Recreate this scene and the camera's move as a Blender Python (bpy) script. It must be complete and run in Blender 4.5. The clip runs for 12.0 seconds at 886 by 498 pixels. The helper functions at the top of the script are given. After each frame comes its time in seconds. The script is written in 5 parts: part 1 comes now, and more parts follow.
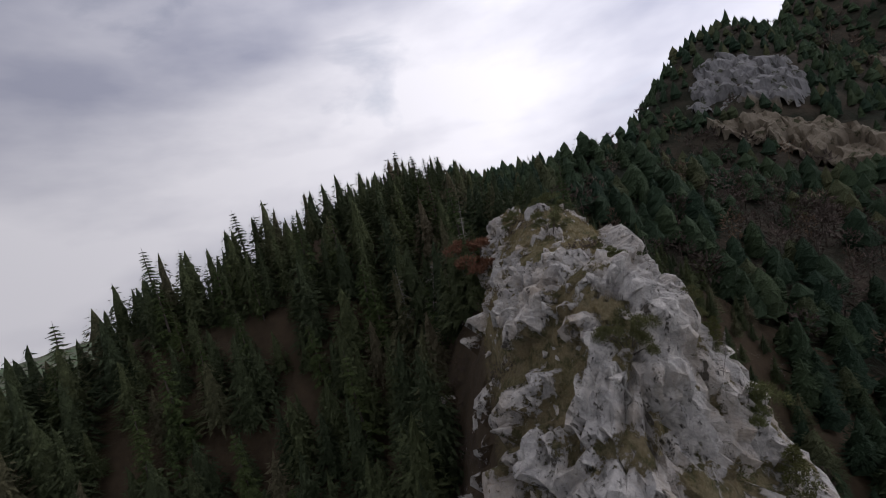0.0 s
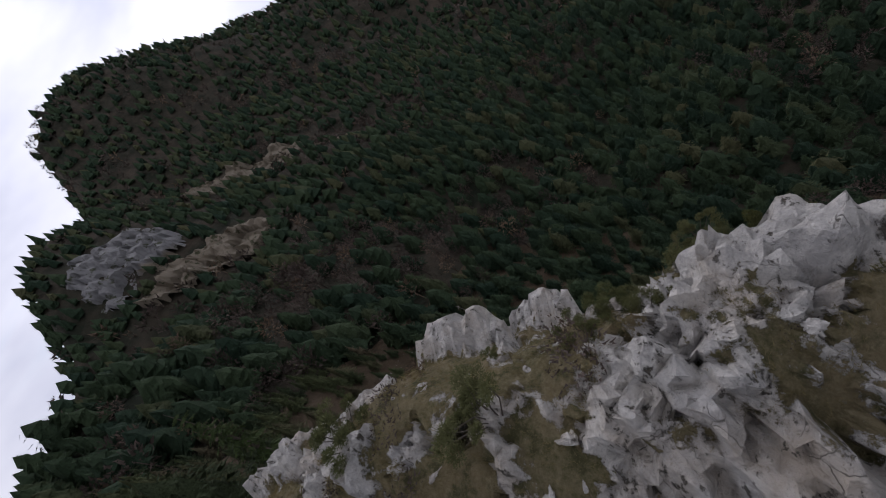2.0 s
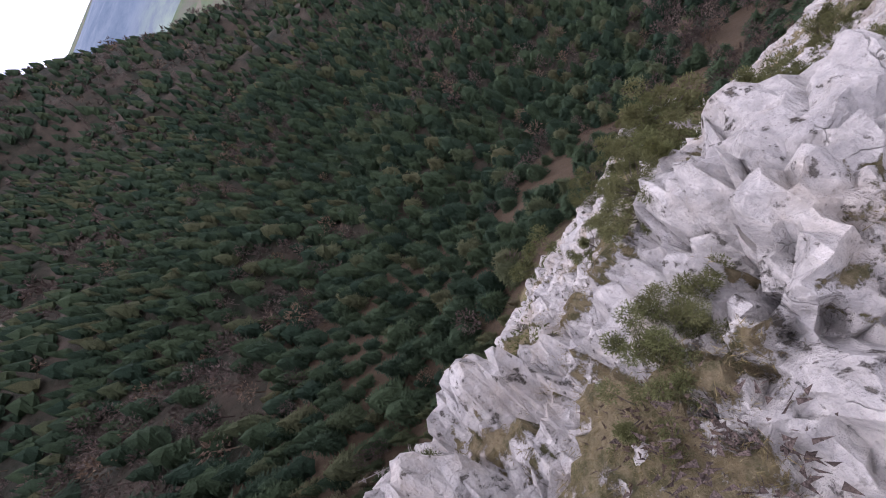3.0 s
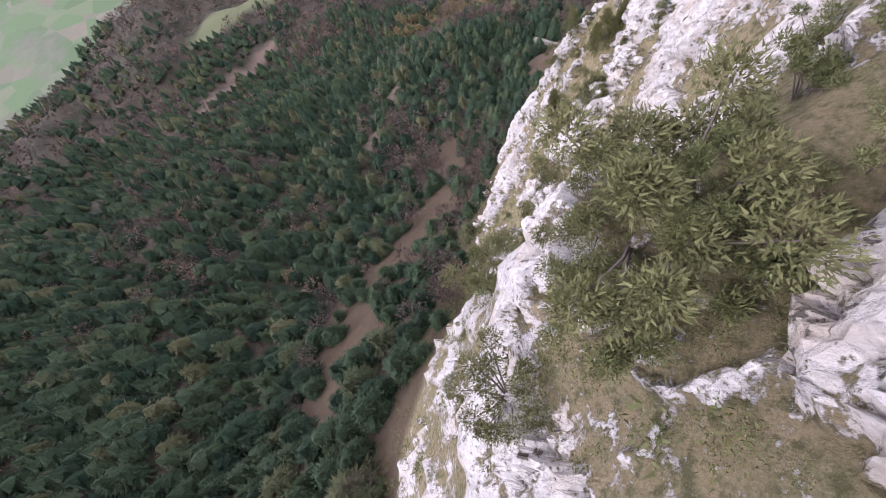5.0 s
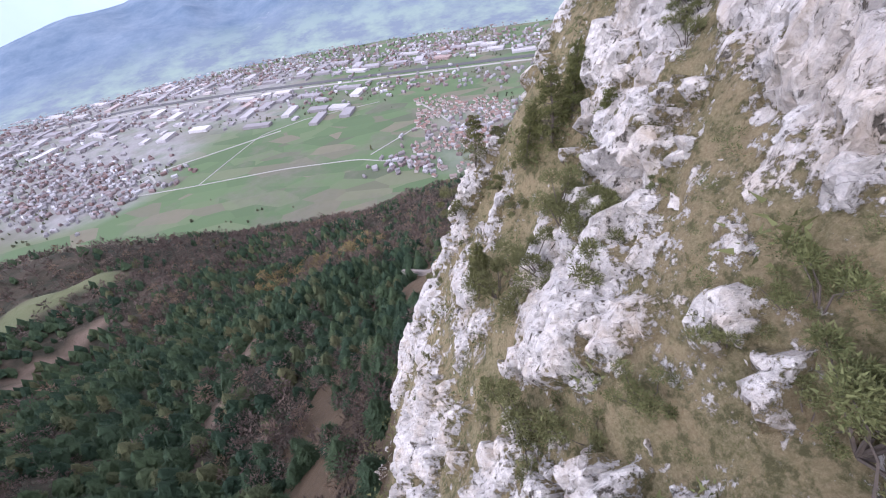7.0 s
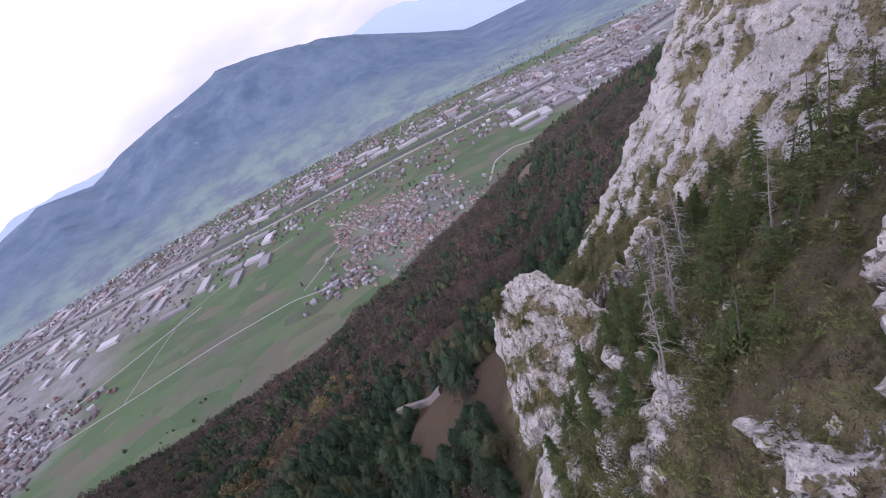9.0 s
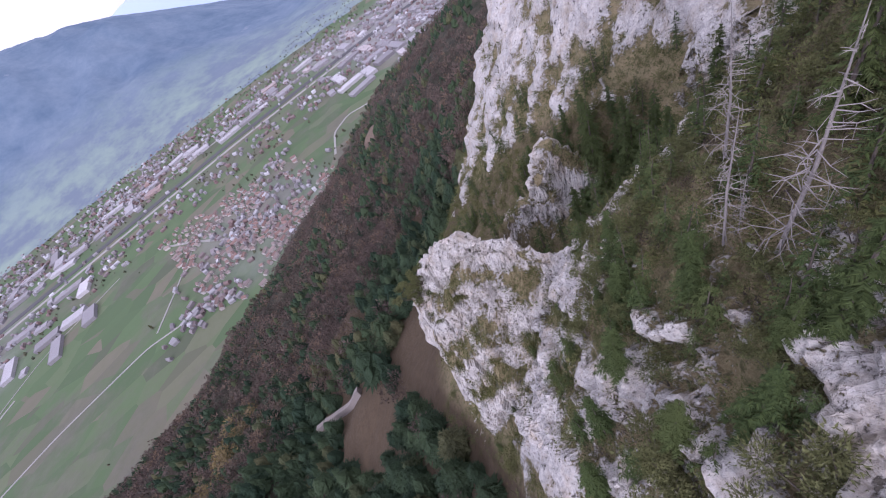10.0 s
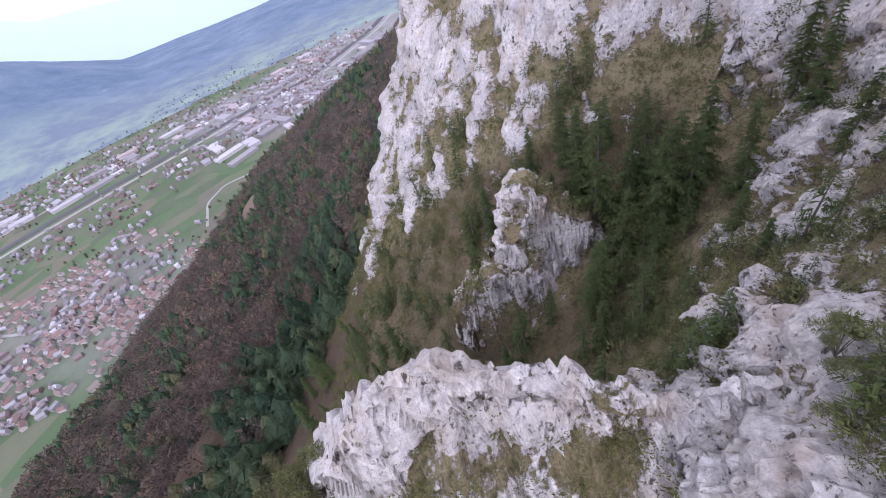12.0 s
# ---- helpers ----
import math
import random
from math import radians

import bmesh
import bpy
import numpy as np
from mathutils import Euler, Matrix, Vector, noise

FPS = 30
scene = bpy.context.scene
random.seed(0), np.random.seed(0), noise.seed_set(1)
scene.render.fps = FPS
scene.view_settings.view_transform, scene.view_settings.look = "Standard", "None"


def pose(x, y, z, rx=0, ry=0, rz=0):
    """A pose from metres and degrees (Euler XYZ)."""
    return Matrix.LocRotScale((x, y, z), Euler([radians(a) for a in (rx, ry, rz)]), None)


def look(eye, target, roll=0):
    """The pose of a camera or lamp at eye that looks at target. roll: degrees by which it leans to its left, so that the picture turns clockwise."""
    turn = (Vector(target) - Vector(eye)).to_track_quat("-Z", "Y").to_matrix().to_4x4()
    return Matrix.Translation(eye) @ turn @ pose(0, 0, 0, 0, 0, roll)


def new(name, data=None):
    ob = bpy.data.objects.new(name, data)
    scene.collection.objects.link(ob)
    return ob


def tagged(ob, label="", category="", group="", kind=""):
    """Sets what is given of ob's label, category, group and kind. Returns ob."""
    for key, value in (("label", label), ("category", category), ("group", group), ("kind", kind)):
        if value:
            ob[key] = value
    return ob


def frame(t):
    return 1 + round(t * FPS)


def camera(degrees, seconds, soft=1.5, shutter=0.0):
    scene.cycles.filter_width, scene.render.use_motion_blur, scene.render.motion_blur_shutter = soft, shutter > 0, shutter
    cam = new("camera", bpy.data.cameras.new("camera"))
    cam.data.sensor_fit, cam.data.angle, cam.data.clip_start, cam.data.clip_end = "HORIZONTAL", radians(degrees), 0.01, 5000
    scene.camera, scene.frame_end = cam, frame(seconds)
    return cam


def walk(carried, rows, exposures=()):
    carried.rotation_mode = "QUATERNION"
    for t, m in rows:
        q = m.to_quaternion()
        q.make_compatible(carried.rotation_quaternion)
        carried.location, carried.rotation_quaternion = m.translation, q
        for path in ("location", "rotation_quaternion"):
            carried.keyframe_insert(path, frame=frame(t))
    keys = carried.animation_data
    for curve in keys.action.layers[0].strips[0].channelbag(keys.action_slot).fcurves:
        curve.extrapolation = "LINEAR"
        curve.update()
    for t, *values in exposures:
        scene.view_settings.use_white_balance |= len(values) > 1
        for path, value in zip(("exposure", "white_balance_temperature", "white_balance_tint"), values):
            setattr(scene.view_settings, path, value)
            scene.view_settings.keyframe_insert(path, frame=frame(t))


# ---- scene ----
cam = camera(96.0, 12.0, soft=1.05)
# seconds, eye (metres above the valley floor), yaw, pitch, roll
PATH = [
    (0, 23.53, -9.77, 471.00, -158.07, -4.85, -12.64),
    (0.5, 27.11, -13.77, 473.48, -177.05, -7.53, -32.97),
    (1, 29.67, -17.94, 475.16, -200.19, -15.55, -46.40),
    (1.5, 30.01, -21.42, 475.96, -210.20, -19.18, -48.90),
    (2, 27.97, -24.81, 475.20, -218.87, -26.99, -59.22),
    (2.5, 25.06, -27.36, 473.38, -227.99, -36.11, -71.20),
    (3, 23.99, -28.83, 473.49, -245.99, -51.52, -70.82),
    (3.5, 21.43, -28.94, 470.37, -261.37, -54.52, -60.83),
    (3.7, 20.51, -28.82, 469.18, -267.75, -55.91, -60.39),
    (5.3, 6.22, -23.62, 449.93, -325.40, -66.98, -33.70),
    (5.5, 5.17, -22.16, 447.20, -334.94, -68.67, -34.53),
    (6, 3.54, -18.41, 439.99, -345.18, -63.80, -31.85),
    (6.5, 1.98, -13.77, 433.10, -348.89, -53.85, -25.62),
    (7, 0.63, -8.01, 426.15, -356.07, -39.36, -11.07),
    (7.5, 0.21, -1.28, 420.31, -359.65, -20.62, 3.05),
    (7.7, 0.08, 1.65, 418.67, -360.23, -18.22, 2.10),
    (9.3, -7.40, 30.54, 411.77, -371.93, -34.30, -32.96),
    (9.5, -7.00, 33.45, 410.37, -375.03, -37.31, -33.77),
    (10, -5.51, 40.20, 406.69, -386.51, -43.05, -34.45),
    (10.5, -3.35, 46.16, 402.94, -396.20, -47.61, -34.06),
    (11, -0.69, 51.91, 398.41, -402.68, -46.35, -29.08),
    (11.5, 1.99, 56.96, 393.92, -408.20, -42.68, -23.99),
    (12, 5.23, 61.72, 389.40, -411.46, -40.66, -19.50),
]


def flown(x, y, z, yaw, pitch, roll):
    w, p = radians(yaw), radians(pitch)
    ahead = Vector((-math.sin(w) * math.cos(p), math.cos(w) * math.cos(p), math.sin(p)))
    return look((x, y, z), Vector((x, y, z)) + ahead, roll)


walk(cam, [(t, flown(*row)) for t, *row in PATH],
     [(0.0, -1.42, 6200, 17), (2.0, -1.4, 6050, 17), (2.6, -0.6, 5950, 30), (3.1, 0.05, 5950, 29), (3.7, 0.1, 5950, 27), (5.3, 0.66, 5950, 29), (6.3, 0.58, 5900, 28), (7.5, 0.3, 5700, 23), (9.3, -0.35, 5750, 31), (10.5, 0.15, 5700, 31), (12.0, 0.18, 5700, 28)])

# ---- world, sun ----
SUN_AZ, SUN_EL = radians(228), radians(28)
world = bpy.data.worlds.new("overcast_sky")
scene.world = world
world.use_nodes = True
wn, wl = world.node_tree.nodes, world.node_tree.links
wn.clear()
w_out, w_bg, w_sky = wn.new("ShaderNodeOutputWorld"), wn.new("ShaderNodeBackground"), wn.new("ShaderNodeTexSky")
w_sky.sky_type, w_sky.sun_disc = "NISHITA", False
w_sky.sun_elevation, w_sky.sun_rotation = SUN_EL, SUN_AZ
w_co, w_map, w_n1, w_n2 = wn.new("ShaderNodeTexCoord"), wn.new("ShaderNodeMapping"), wn.new("ShaderNodeTexNoise"), wn.new("ShaderNodeTexNoise")
w_map.inputs["Scale"].default_value = (1.0, 1.0, 2.6)
w_n1.inputs["Scale"].default_value, w_n1.inputs["Detail"].default_value = 2.1, 7.0
w_n1.inputs["Roughness"].default_value = 0.52
w_n1.inputs["Distortion"].default_value = 0.4
w_n2.inputs["Scale"].default_value, w_n2.inputs["Detail"].default_value = 1.3, 6.0
w_cover, w_tone, w_mix = wn.new("ShaderNodeValToRGB"), wn.new("ShaderNodeValToRGB"), wn.new("ShaderNodeMixRGB")
w_cover.color_ramp.elements[0].position, w_cover.color_ramp.elements[1].position = 0.28, 0.42
w_cover.color_ramp.elements[0].color = (0.55, 0.55, 0.55, 1)
w_tone.color_ramp.elements[0].position, w_tone.color_ramp.elements[1].position = 0.36, 0.62
w_tone.color_ramp.elements[0].color, w_tone.color_ramp.elements[1].color = (4.8, 5.0, 5.9, 1), (10.8, 10.7, 10.7, 1)
wl.new(w_co.outputs["Generated"], w_map.inputs[0])
wl.new(w_map.outputs[0], w_n1.inputs["Vector"])
wl.new(w_map.outputs[0], w_n2.inputs["Vector"])
wl.new(w_n1.outputs["Fac"], w_cover.inputs[0])
wl.new(w_n2.outputs["Fac"], w_tone.inputs[0])
wl.new(w_cover.outputs[0], w_mix.inputs[0])
wl.new(w_sky.outputs[0], w_mix.inputs[1])
wl.new(w_tone.outputs[0], w_mix.inputs[2])
# thin cloud is brighter towards the veiled sun
w_dot, w_pow, w_glow, w_lit = wn.new("ShaderNodeVectorMath"), wn.new("ShaderNodeMath"), wn.new("ShaderNodeMath"), wn.new("ShaderNodeVectorMath")
w_dot.operation, w_pow.operation, w_glow.operation, w_lit.operation = "DOT_PRODUCT", "POWER", "MULTIPLY_ADD", "SCALE"
w_dot.inputs[1].default_value = (math.sin(SUN_AZ) * math.cos(SUN_EL), math.cos(SUN_AZ) * math.cos(SUN_EL), math.sin(SUN_EL))
wl.new(w_co.outputs["Generated"], w_dot.inputs[0])
w_half = wn.new("ShaderNodeMath")
w_half.operation = "MULTIPLY_ADD"
w_half.inputs[1].default_value, w_half.inputs[2].default_value = 0.5, 0.5
wl.new(w_dot.outputs["Value"], w_half.inputs[0])
wl.new(w_half.outputs[0], w_pow.inputs[0])
w_pow.inputs[1].default_value = 2.0
wl.new(w_pow.outputs[0], w_glow.inputs[0])
w_glow.inputs[1].default_value, w_glow.inputs[2].default_value = 2.2, 1.15
wl.new(w_mix.outputs[0], w_lit.inputs[0])
wl.new(w_glow.outputs[0], w_lit.inputs["Scale"])
wl.new(w_lit.outputs[0], w_bg.inputs[0])
w_bg.inputs[1].default_value = 0.10
wl.new(w_bg.outputs[0], w_out.inputs[0])

sun = new("sun", bpy.data.lights.new("sun", "SUN"))
sun.data.energy, sun.data.angle, sun.data.color = 1.5, radians(14), (1.0, 0.95, 0.88)
sun.matrix_world = look((0, 0, 0), (-math.sin(SUN_AZ) * math.cos(SUN_EL), -math.cos(SUN_AZ) * math.cos(SUN_EL), -math.sin(SUN_EL)))

# ---- materials ----
class Nodes:
    """A small maker of node materials."""

    def __init__(self, name, rough=0.9):
        self.mat = bpy.data.materials.new(name)
        self.mat.use_nodes = True
        self.tree = self.mat.node_tree
        self.bsdf = self.tree.nodes["Principled BSDF"]
        self.bsdf.inputs["Roughness"].default_value = rough
        self.bsdf.inputs["Specular IOR Level"].default_value = 0.25
        self.geo = self.tree.nodes.new("ShaderNodeNewGeometry")

    def put(self, value, socket):
        if isinstance(value, (int, float)):
            socket.default_value = value
        elif isinstance(value, tuple):
            socket.default_value = (*value, 1) if len(value) == 3 and socket.type == "RGBA" else value
        else:
            self.tree.links.new(value, socket)

    def noise(self, scale, detail=5.0, rough=0.6, stretch=None, distort=0.0):
        n = self.tree.nodes.new("ShaderNodeTexNoise")
        n.inputs["Scale"].default_value, n.inputs["Detail"].default_value = scale, detail
        n.inputs["Roughness"].default_value, n.inputs["Distortion"].default_value = rough, distort
        self.tree.links.new(self.spot(stretch), n.inputs["Vector"])
        return n.outputs["Fac"]

    def spot(self, stretch):
        if not stretch:
            return self.geo.outputs["Position"]
        m = self.tree.nodes.new("ShaderNodeVectorMath")
        m.operation = "MULTIPLY"
        self.tree.links.new(self.geo.outputs["Position"], m.inputs[0])
        m.inputs[1].default_value = stretch
        return m.outputs[0]

    def warped(self, scale, amount):
        """Places shifted by noise, so that joints run crooked."""
        n = self.tree.nodes.new("ShaderNodeTexNoise")
        n.inputs["Scale"].default_value, n.inputs["Detail"].default_value = scale, 4.0
        self.tree.links.new(self.geo.outputs["Position"], n.inputs["Vector"])
        m = self.tree.nodes.new("ShaderNodeVectorMath")
        m.operation = "MULTIPLY_ADD"
        self.tree.links.new(n.outputs["Color"], m.inputs[0])
        m.inputs[1].default_value = (amount, amount, amount)
        self.tree.links.new(self.geo.outputs["Position"], m.inputs[2])
        return m.outputs[0]

    def cells(self, scale, feature="DISTANCE_TO_EDGE", out="Distance", stretch=None, at=None):
        n = self.tree.nodes.new("ShaderNodeTexVoronoi")
        n.feature = feature
        n.inputs["Scale"].default_value = scale
        self.tree.links.new(at or self.spot(stretch), n.inputs["Vector"])
        return n.outputs[out]

    def ramp(self, fac, *stops):
        n = self.tree.nodes.new("ShaderNodeValToRGB")
        r = n.color_ramp
        while len(r.elements) < len(stops):
            r.elements.new(0.5)
        for e, (at, colour) in zip(r.elements, stops):
            e.position = at
            e.color = (*colour, 1) if isinstance(colour, tuple) else (colour, colour, colour, 1)
        self.put(fac, n.inputs[0])
        return n.outputs[0]

    def mix(self, fac, a, b, kind="MIX"):
        n = self.tree.nodes.new("ShaderNodeMixRGB")
        n.blend_type = kind
        for v, s in ((fac, n.inputs[0]), (a, n.inputs[1]), (b, n.inputs[2])):
            self.put(v, s)
        return n.outputs[0]

    def maths(self, kind, a, b=0.0):
        n = self.tree.nodes.new("ShaderNodeMath")
        n.operation = kind
        self.put(a, n.inputs[0]), self.put(b, n.inputs[1])
        return n.outputs[0]

    def attribute(self, name):
        n = self.tree.nodes.new("ShaderNodeAttribute")
        n.attribute_name = name
        return n.outputs["Fac"]

    def island(self):
        return self.geo.outputs["Random Per Island"]

    def random(self):
        return self.tree.nodes.new("ShaderNodeObjectInfo").outputs["Random"]

    def bump(self, height, strength=0.6, distance=0.3):
        n = self.tree.nodes.new("ShaderNodeBump")
        n.inputs["Strength"].default_value, n.inputs["Distance"].default_value = strength, distance
        self.put(height, n.inputs["Height"])
        self.tree.links.new(n.outputs[0], self.bsdf.inputs["Normal"])

    def done(self, colour):
        self.put(colour, self.bsdf.inputs["Base Color"])
        return self.mat


def limestone(m):
    """Pale limestone: bleached slabs, dark crevices, ochre stains and grey lichen."""
    broad = m.noise(0.22, 6, 0.62)
    fine = m.noise(2.4, 8, 0.7)
    stone = m.mix(m.ramp(fine, (0.3, 0.0), (0.6, 1.0)), (0.30, 0.288, 0.272), (0.63, 0.598, 0.548))
    stone = m.mix(m.ramp(broad, (0.44, 0.0), (0.68, 0.55)), stone, (0.47, 0.455, 0.44))
    stone = m.mix(m.ramp(m.noise(6.5, 6, 0.75), (0.56, 0.0), (0.66, 0.6)), stone, (0.22, 0.205, 0.18))
    stains = m.ramp(m.noise(0.55, 5, 0.65, (1, 1, 0.35)), (0.47, 0.0), (0.68, 0.6))
    stone = m.mix(stains, stone, (0.40, 0.315, 0.22))
    tight = m.warped(1.5, 0.55)
    slab = m.tree.nodes.new("ShaderNodeSeparateColor")
    m.tree.links.new(m.cells(1.5, "F1", "Color", at=tight), slab.inputs[0])
    chip = m.tree.nodes.new("ShaderNodeSeparateColor")
    m.tree.links.new(m.cells(4.6, "F1", "Color", at=m.warped(4.0, 0.2)), chip.inputs[0])
    stone = m.mix(m.ramp(slab.outputs[0], (0.0, 0.35), (0.45, 0.0)), stone, (0.34, 0.325, 0.31))
    stone = m.mix(m.ramp(chip.outputs[0], (0.0, 0.3), (0.25, 0.0)), stone, (0.27, 0.255, 0.235))
    # short crooked crevices, broken off where the rock is sound
    deep = m.ramp(m.noise(1.15, 7, 0.66, (1.0, 1.15, 0.6), 0.25), (0.35, 1.0), (0.385, 0.0))
    shallow = m.ramp(m.noise(3.4, 6, 0.68, (1.0, 1.2, 0.6), 0.2), (0.345, 0.85), (0.39, 0.0))
    joint = m.maths("MULTIPLY", m.ramp(m.cells(1.5, at=tight), (0.0, 0.55), (0.016, 0.0)), m.ramp(m.noise(0.9, 5), (0.55, 0.0), (0.63, 1.0)))
    gaps = m.maths("MAXIMUM", m.maths("MAXIMUM", deep, shallow), joint)
    stone = m.mix(gaps, stone, (0.10, 0.088, 0.07))
    facets = m.maths("ADD", m.maths("MULTIPLY", slab.outputs[1], 0.5), m.maths("MULTIPLY", chip.outputs[1], 0.22))
    relief = m.maths("SUBTRACT", m.maths("ADD", m.maths("ADD", fine, facets), m.maths("MULTIPLY", m.noise(0.9, 6, 0.65), 1.5)), m.maths("MULTIPLY", gaps, 0.8))
    return stone, relief


def make_mountain():
    m = Nodes("limestone_and_turf", 0.92)
    stone, relief = limestone(m)
    turf_a = m.mix(m.ramp(m.noise(0.5, 5), (0.4, 0.0), (0.62, 1.0)), (0.22, 0.172, 0.092), (0.115, 0.108, 0.042))
    turf = m.mix(m.ramp(m.noise(7.0, 6, 0.75), (0.35, 0.0), (0.7, 1.0)), turf_a, (0.33, 0.275, 0.165))
    turf = m.mix(m.ramp(m.noise(1.7, 6, 0.7), (0.5, 0.0), (0.62, 0.85)), turf, (0.075, 0.078, 0.03))
    litter = m.mix(m.noise(0.9, 6, 0.7), (0.034, 0.026, 0.015), (0.115, 0.08, 0.048))
    edge = m.maths("ADD", m.attribute("turf"), m.maths("ADD", m.maths("MULTIPLY", m.maths("SUBTRACT", m.noise(1.3, 8, 0.75), 0.5), 1.5), m.maths("MULTIPLY", m.maths("SUBTRACT", m.noise(2.8, 6, 0.72), 0.5), 1.15)))
    cover = m.ramp(edge, (0.47, 0.0), (0.56, 1.0))
    ground = m.mix(m.ramp(m.attribute("wood"), (0.3, 0.0), (0.7, 1.0)), turf, litter)
    m.bump(m.mix(cover, relief, m.noise(9.0, 6, 0.8)), 0.9, 0.3)
    return m.done(m.mix(cover, stone, ground))


def make_boulder():
    m = Nodes("weathered_limestone", 0.92)
    stone, relief = limestone(m)
    moss = m.ramp(m.noise(1.1, 5), (0.60, 0.0), (0.68, 1.0))
    m.bump(relief, 0.8, 0.2)
    return m.done(m.mix(moss, stone, (0.14, 0.12, 0.05)))


def make_hillside():
    """Forest floor and bare bark-brown slopes beneath the woods."""
    m = Nodes("wooded_hillside", 1.0)
    floor = m.mix(m.ramp(m.noise(0.05, 7, 0.7), (0.38, 0.0), (0.66, 1.0)), (0.02, 0.024, 0.014), (0.075, 0.058, 0.042))
    scree = m.mix(m.noise(0.3, 7, 0.75), (0.085, 0.062, 0.043), (0.20, 0.15, 0.115))
    meadow = m.mix(m.noise(0.03, 4), (0.085, 0.105, 0.05), (0.13, 0.13, 0.07))
    colour = m.mix(m.attribute("scree"), floor, scree)
    m.bump(m.noise(0.4, 6, 0.7), 0.8, 2.0)
    return m.done(m.mix(m.attribute("meadow"), colour, meadow))


def make_crag():
    m = Nodes("grey_and_tan_crag", 0.95)
    fine = m.noise(0.5, 8, 0.72, (1, 1, 0.5))
    grey = m.mix(fine, (0.10, 0.10, 0.105), (0.36, 0.35, 0.34))
    tan = m.mix(fine, (0.11, 0.092, 0.07), (0.29, 0.245, 0.18))
    colour = m.mix(m.ramp(m.maths("ADD", m.attribute("tan"), m.maths("SUBTRACT", m.noise(0.07, 5), 0.5)), (0.35, 0.0), (0.65, 1.0)), grey, tan)
    growth = m.ramp(m.noise(0.16, 6, 0.7), (0.56, 0.0), (0.62, 0.9))
    m.bump(fine, 0.9, 1.5)
    return m.done(m.mix(growth, colour, (0.05, 0.055, 0.025)))


def make_valley():
    m = Nodes("valley_floor", 1.0)
    plots = m.cells(0.011, "F1", "Color", (1.0, 2.0, 1.0))
    grey = m.tree.nodes.new("ShaderNodeSeparateColor")
    m.tree.links.new(plots, grey.inputs[0])
    green = m.ramp(grey.outputs[0], (0.0, (0.065, 0.10, 0.052)), (0.45, (0.082, 0.125, 0.062)), (0.7, (0.11, 0.13, 0.078)), (0.84, (0.15, 0.125, 0.10)), (1.0, (0.075, 0.085, 0.06)))
    scrub = m.ramp(m.noise(0.004, 6, 0.65), (0.5, 0.0), (0.62, 0.85))
    colour = m.mix(scrub, green, m.mix(m.noise(0.03, 6, 0.8), (0.06, 0.06, 0.05), (0.17, 0.15, 0.13)))
    colour = m.mix(m.noise(0.05, 5), colour, m.mix(0.5, colour, (0.07, 0.1, 0.04)))
    yards = m.mix(m.noise(0.035, 6, 0.8), (0.10, 0.10, 0.09), (0.30, 0.29, 0.29))
    return m.done(m.mix(m.maths("MULTIPLY", m.attribute("built"), m.ramp(m.noise(0.012, 4), (0.35, 0.4), (0.55, 1.0))), colour, yards))


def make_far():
    m = Nodes("distant_slopes_haze_glow", 1.0)
    # distance haze is mixed into these blues, paler over the meadows at the foot
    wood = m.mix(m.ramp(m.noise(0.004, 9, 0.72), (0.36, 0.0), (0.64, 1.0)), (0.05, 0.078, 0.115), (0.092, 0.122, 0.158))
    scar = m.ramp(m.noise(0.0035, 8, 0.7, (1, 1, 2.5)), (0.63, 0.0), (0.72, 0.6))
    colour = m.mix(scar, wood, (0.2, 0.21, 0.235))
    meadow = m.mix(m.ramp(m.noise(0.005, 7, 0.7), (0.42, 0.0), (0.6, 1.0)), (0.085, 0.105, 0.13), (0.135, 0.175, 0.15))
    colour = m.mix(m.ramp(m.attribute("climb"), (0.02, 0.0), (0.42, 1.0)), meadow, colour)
    # the slopes also glow in that colour, standing in for lit haze
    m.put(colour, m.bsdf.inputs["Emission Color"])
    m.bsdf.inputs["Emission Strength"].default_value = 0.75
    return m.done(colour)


def make_foliage(name, dark, light, old=None):
    m = Nodes(name, 0.75)
    tone = m.mix(m.island(), dark, light)
    tone = m.mix(m.random(), tone, m.mix(0.45, tone, old or dark))
    m.bsdf.inputs["Specular IOR Level"].default_value = 0.15
    return m.done(m.mix(m.noise(0.06, 3), tone, m.mix(0.6, tone, light)))


def make_wood(name, dark, light, odd):
    """Far crowns: each tree has its own tone, a noise grain goes near-black in its low spots."""
    m = Nodes(name, 0.9)
    m.bsdf.inputs["Specular IOR Level"].default_value = 0.1
    tone = m.ramp(m.attribute("tone"), (0.0, dark), (0.82, light), (1.0, odd))
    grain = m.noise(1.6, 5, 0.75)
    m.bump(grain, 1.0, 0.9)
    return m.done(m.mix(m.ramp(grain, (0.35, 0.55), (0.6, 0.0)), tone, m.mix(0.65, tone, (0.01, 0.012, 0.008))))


def make_plain(name, a, b, scale, rough=0.85, bump=0.0):
    m = Nodes(name, rough)
    n = m.noise(scale, 6, 0.7)
    if bump:
        m.bump(n, bump, 0.05)
    return m.done(m.mix(n, a, b))


def make_roofs(name, stops):
    m = Nodes(name, 0.8)
    return m.done(m.mix(m.noise(0.6, 4), m.ramp(m.random(), *stops), (0.16, 0.13, 0.12)))


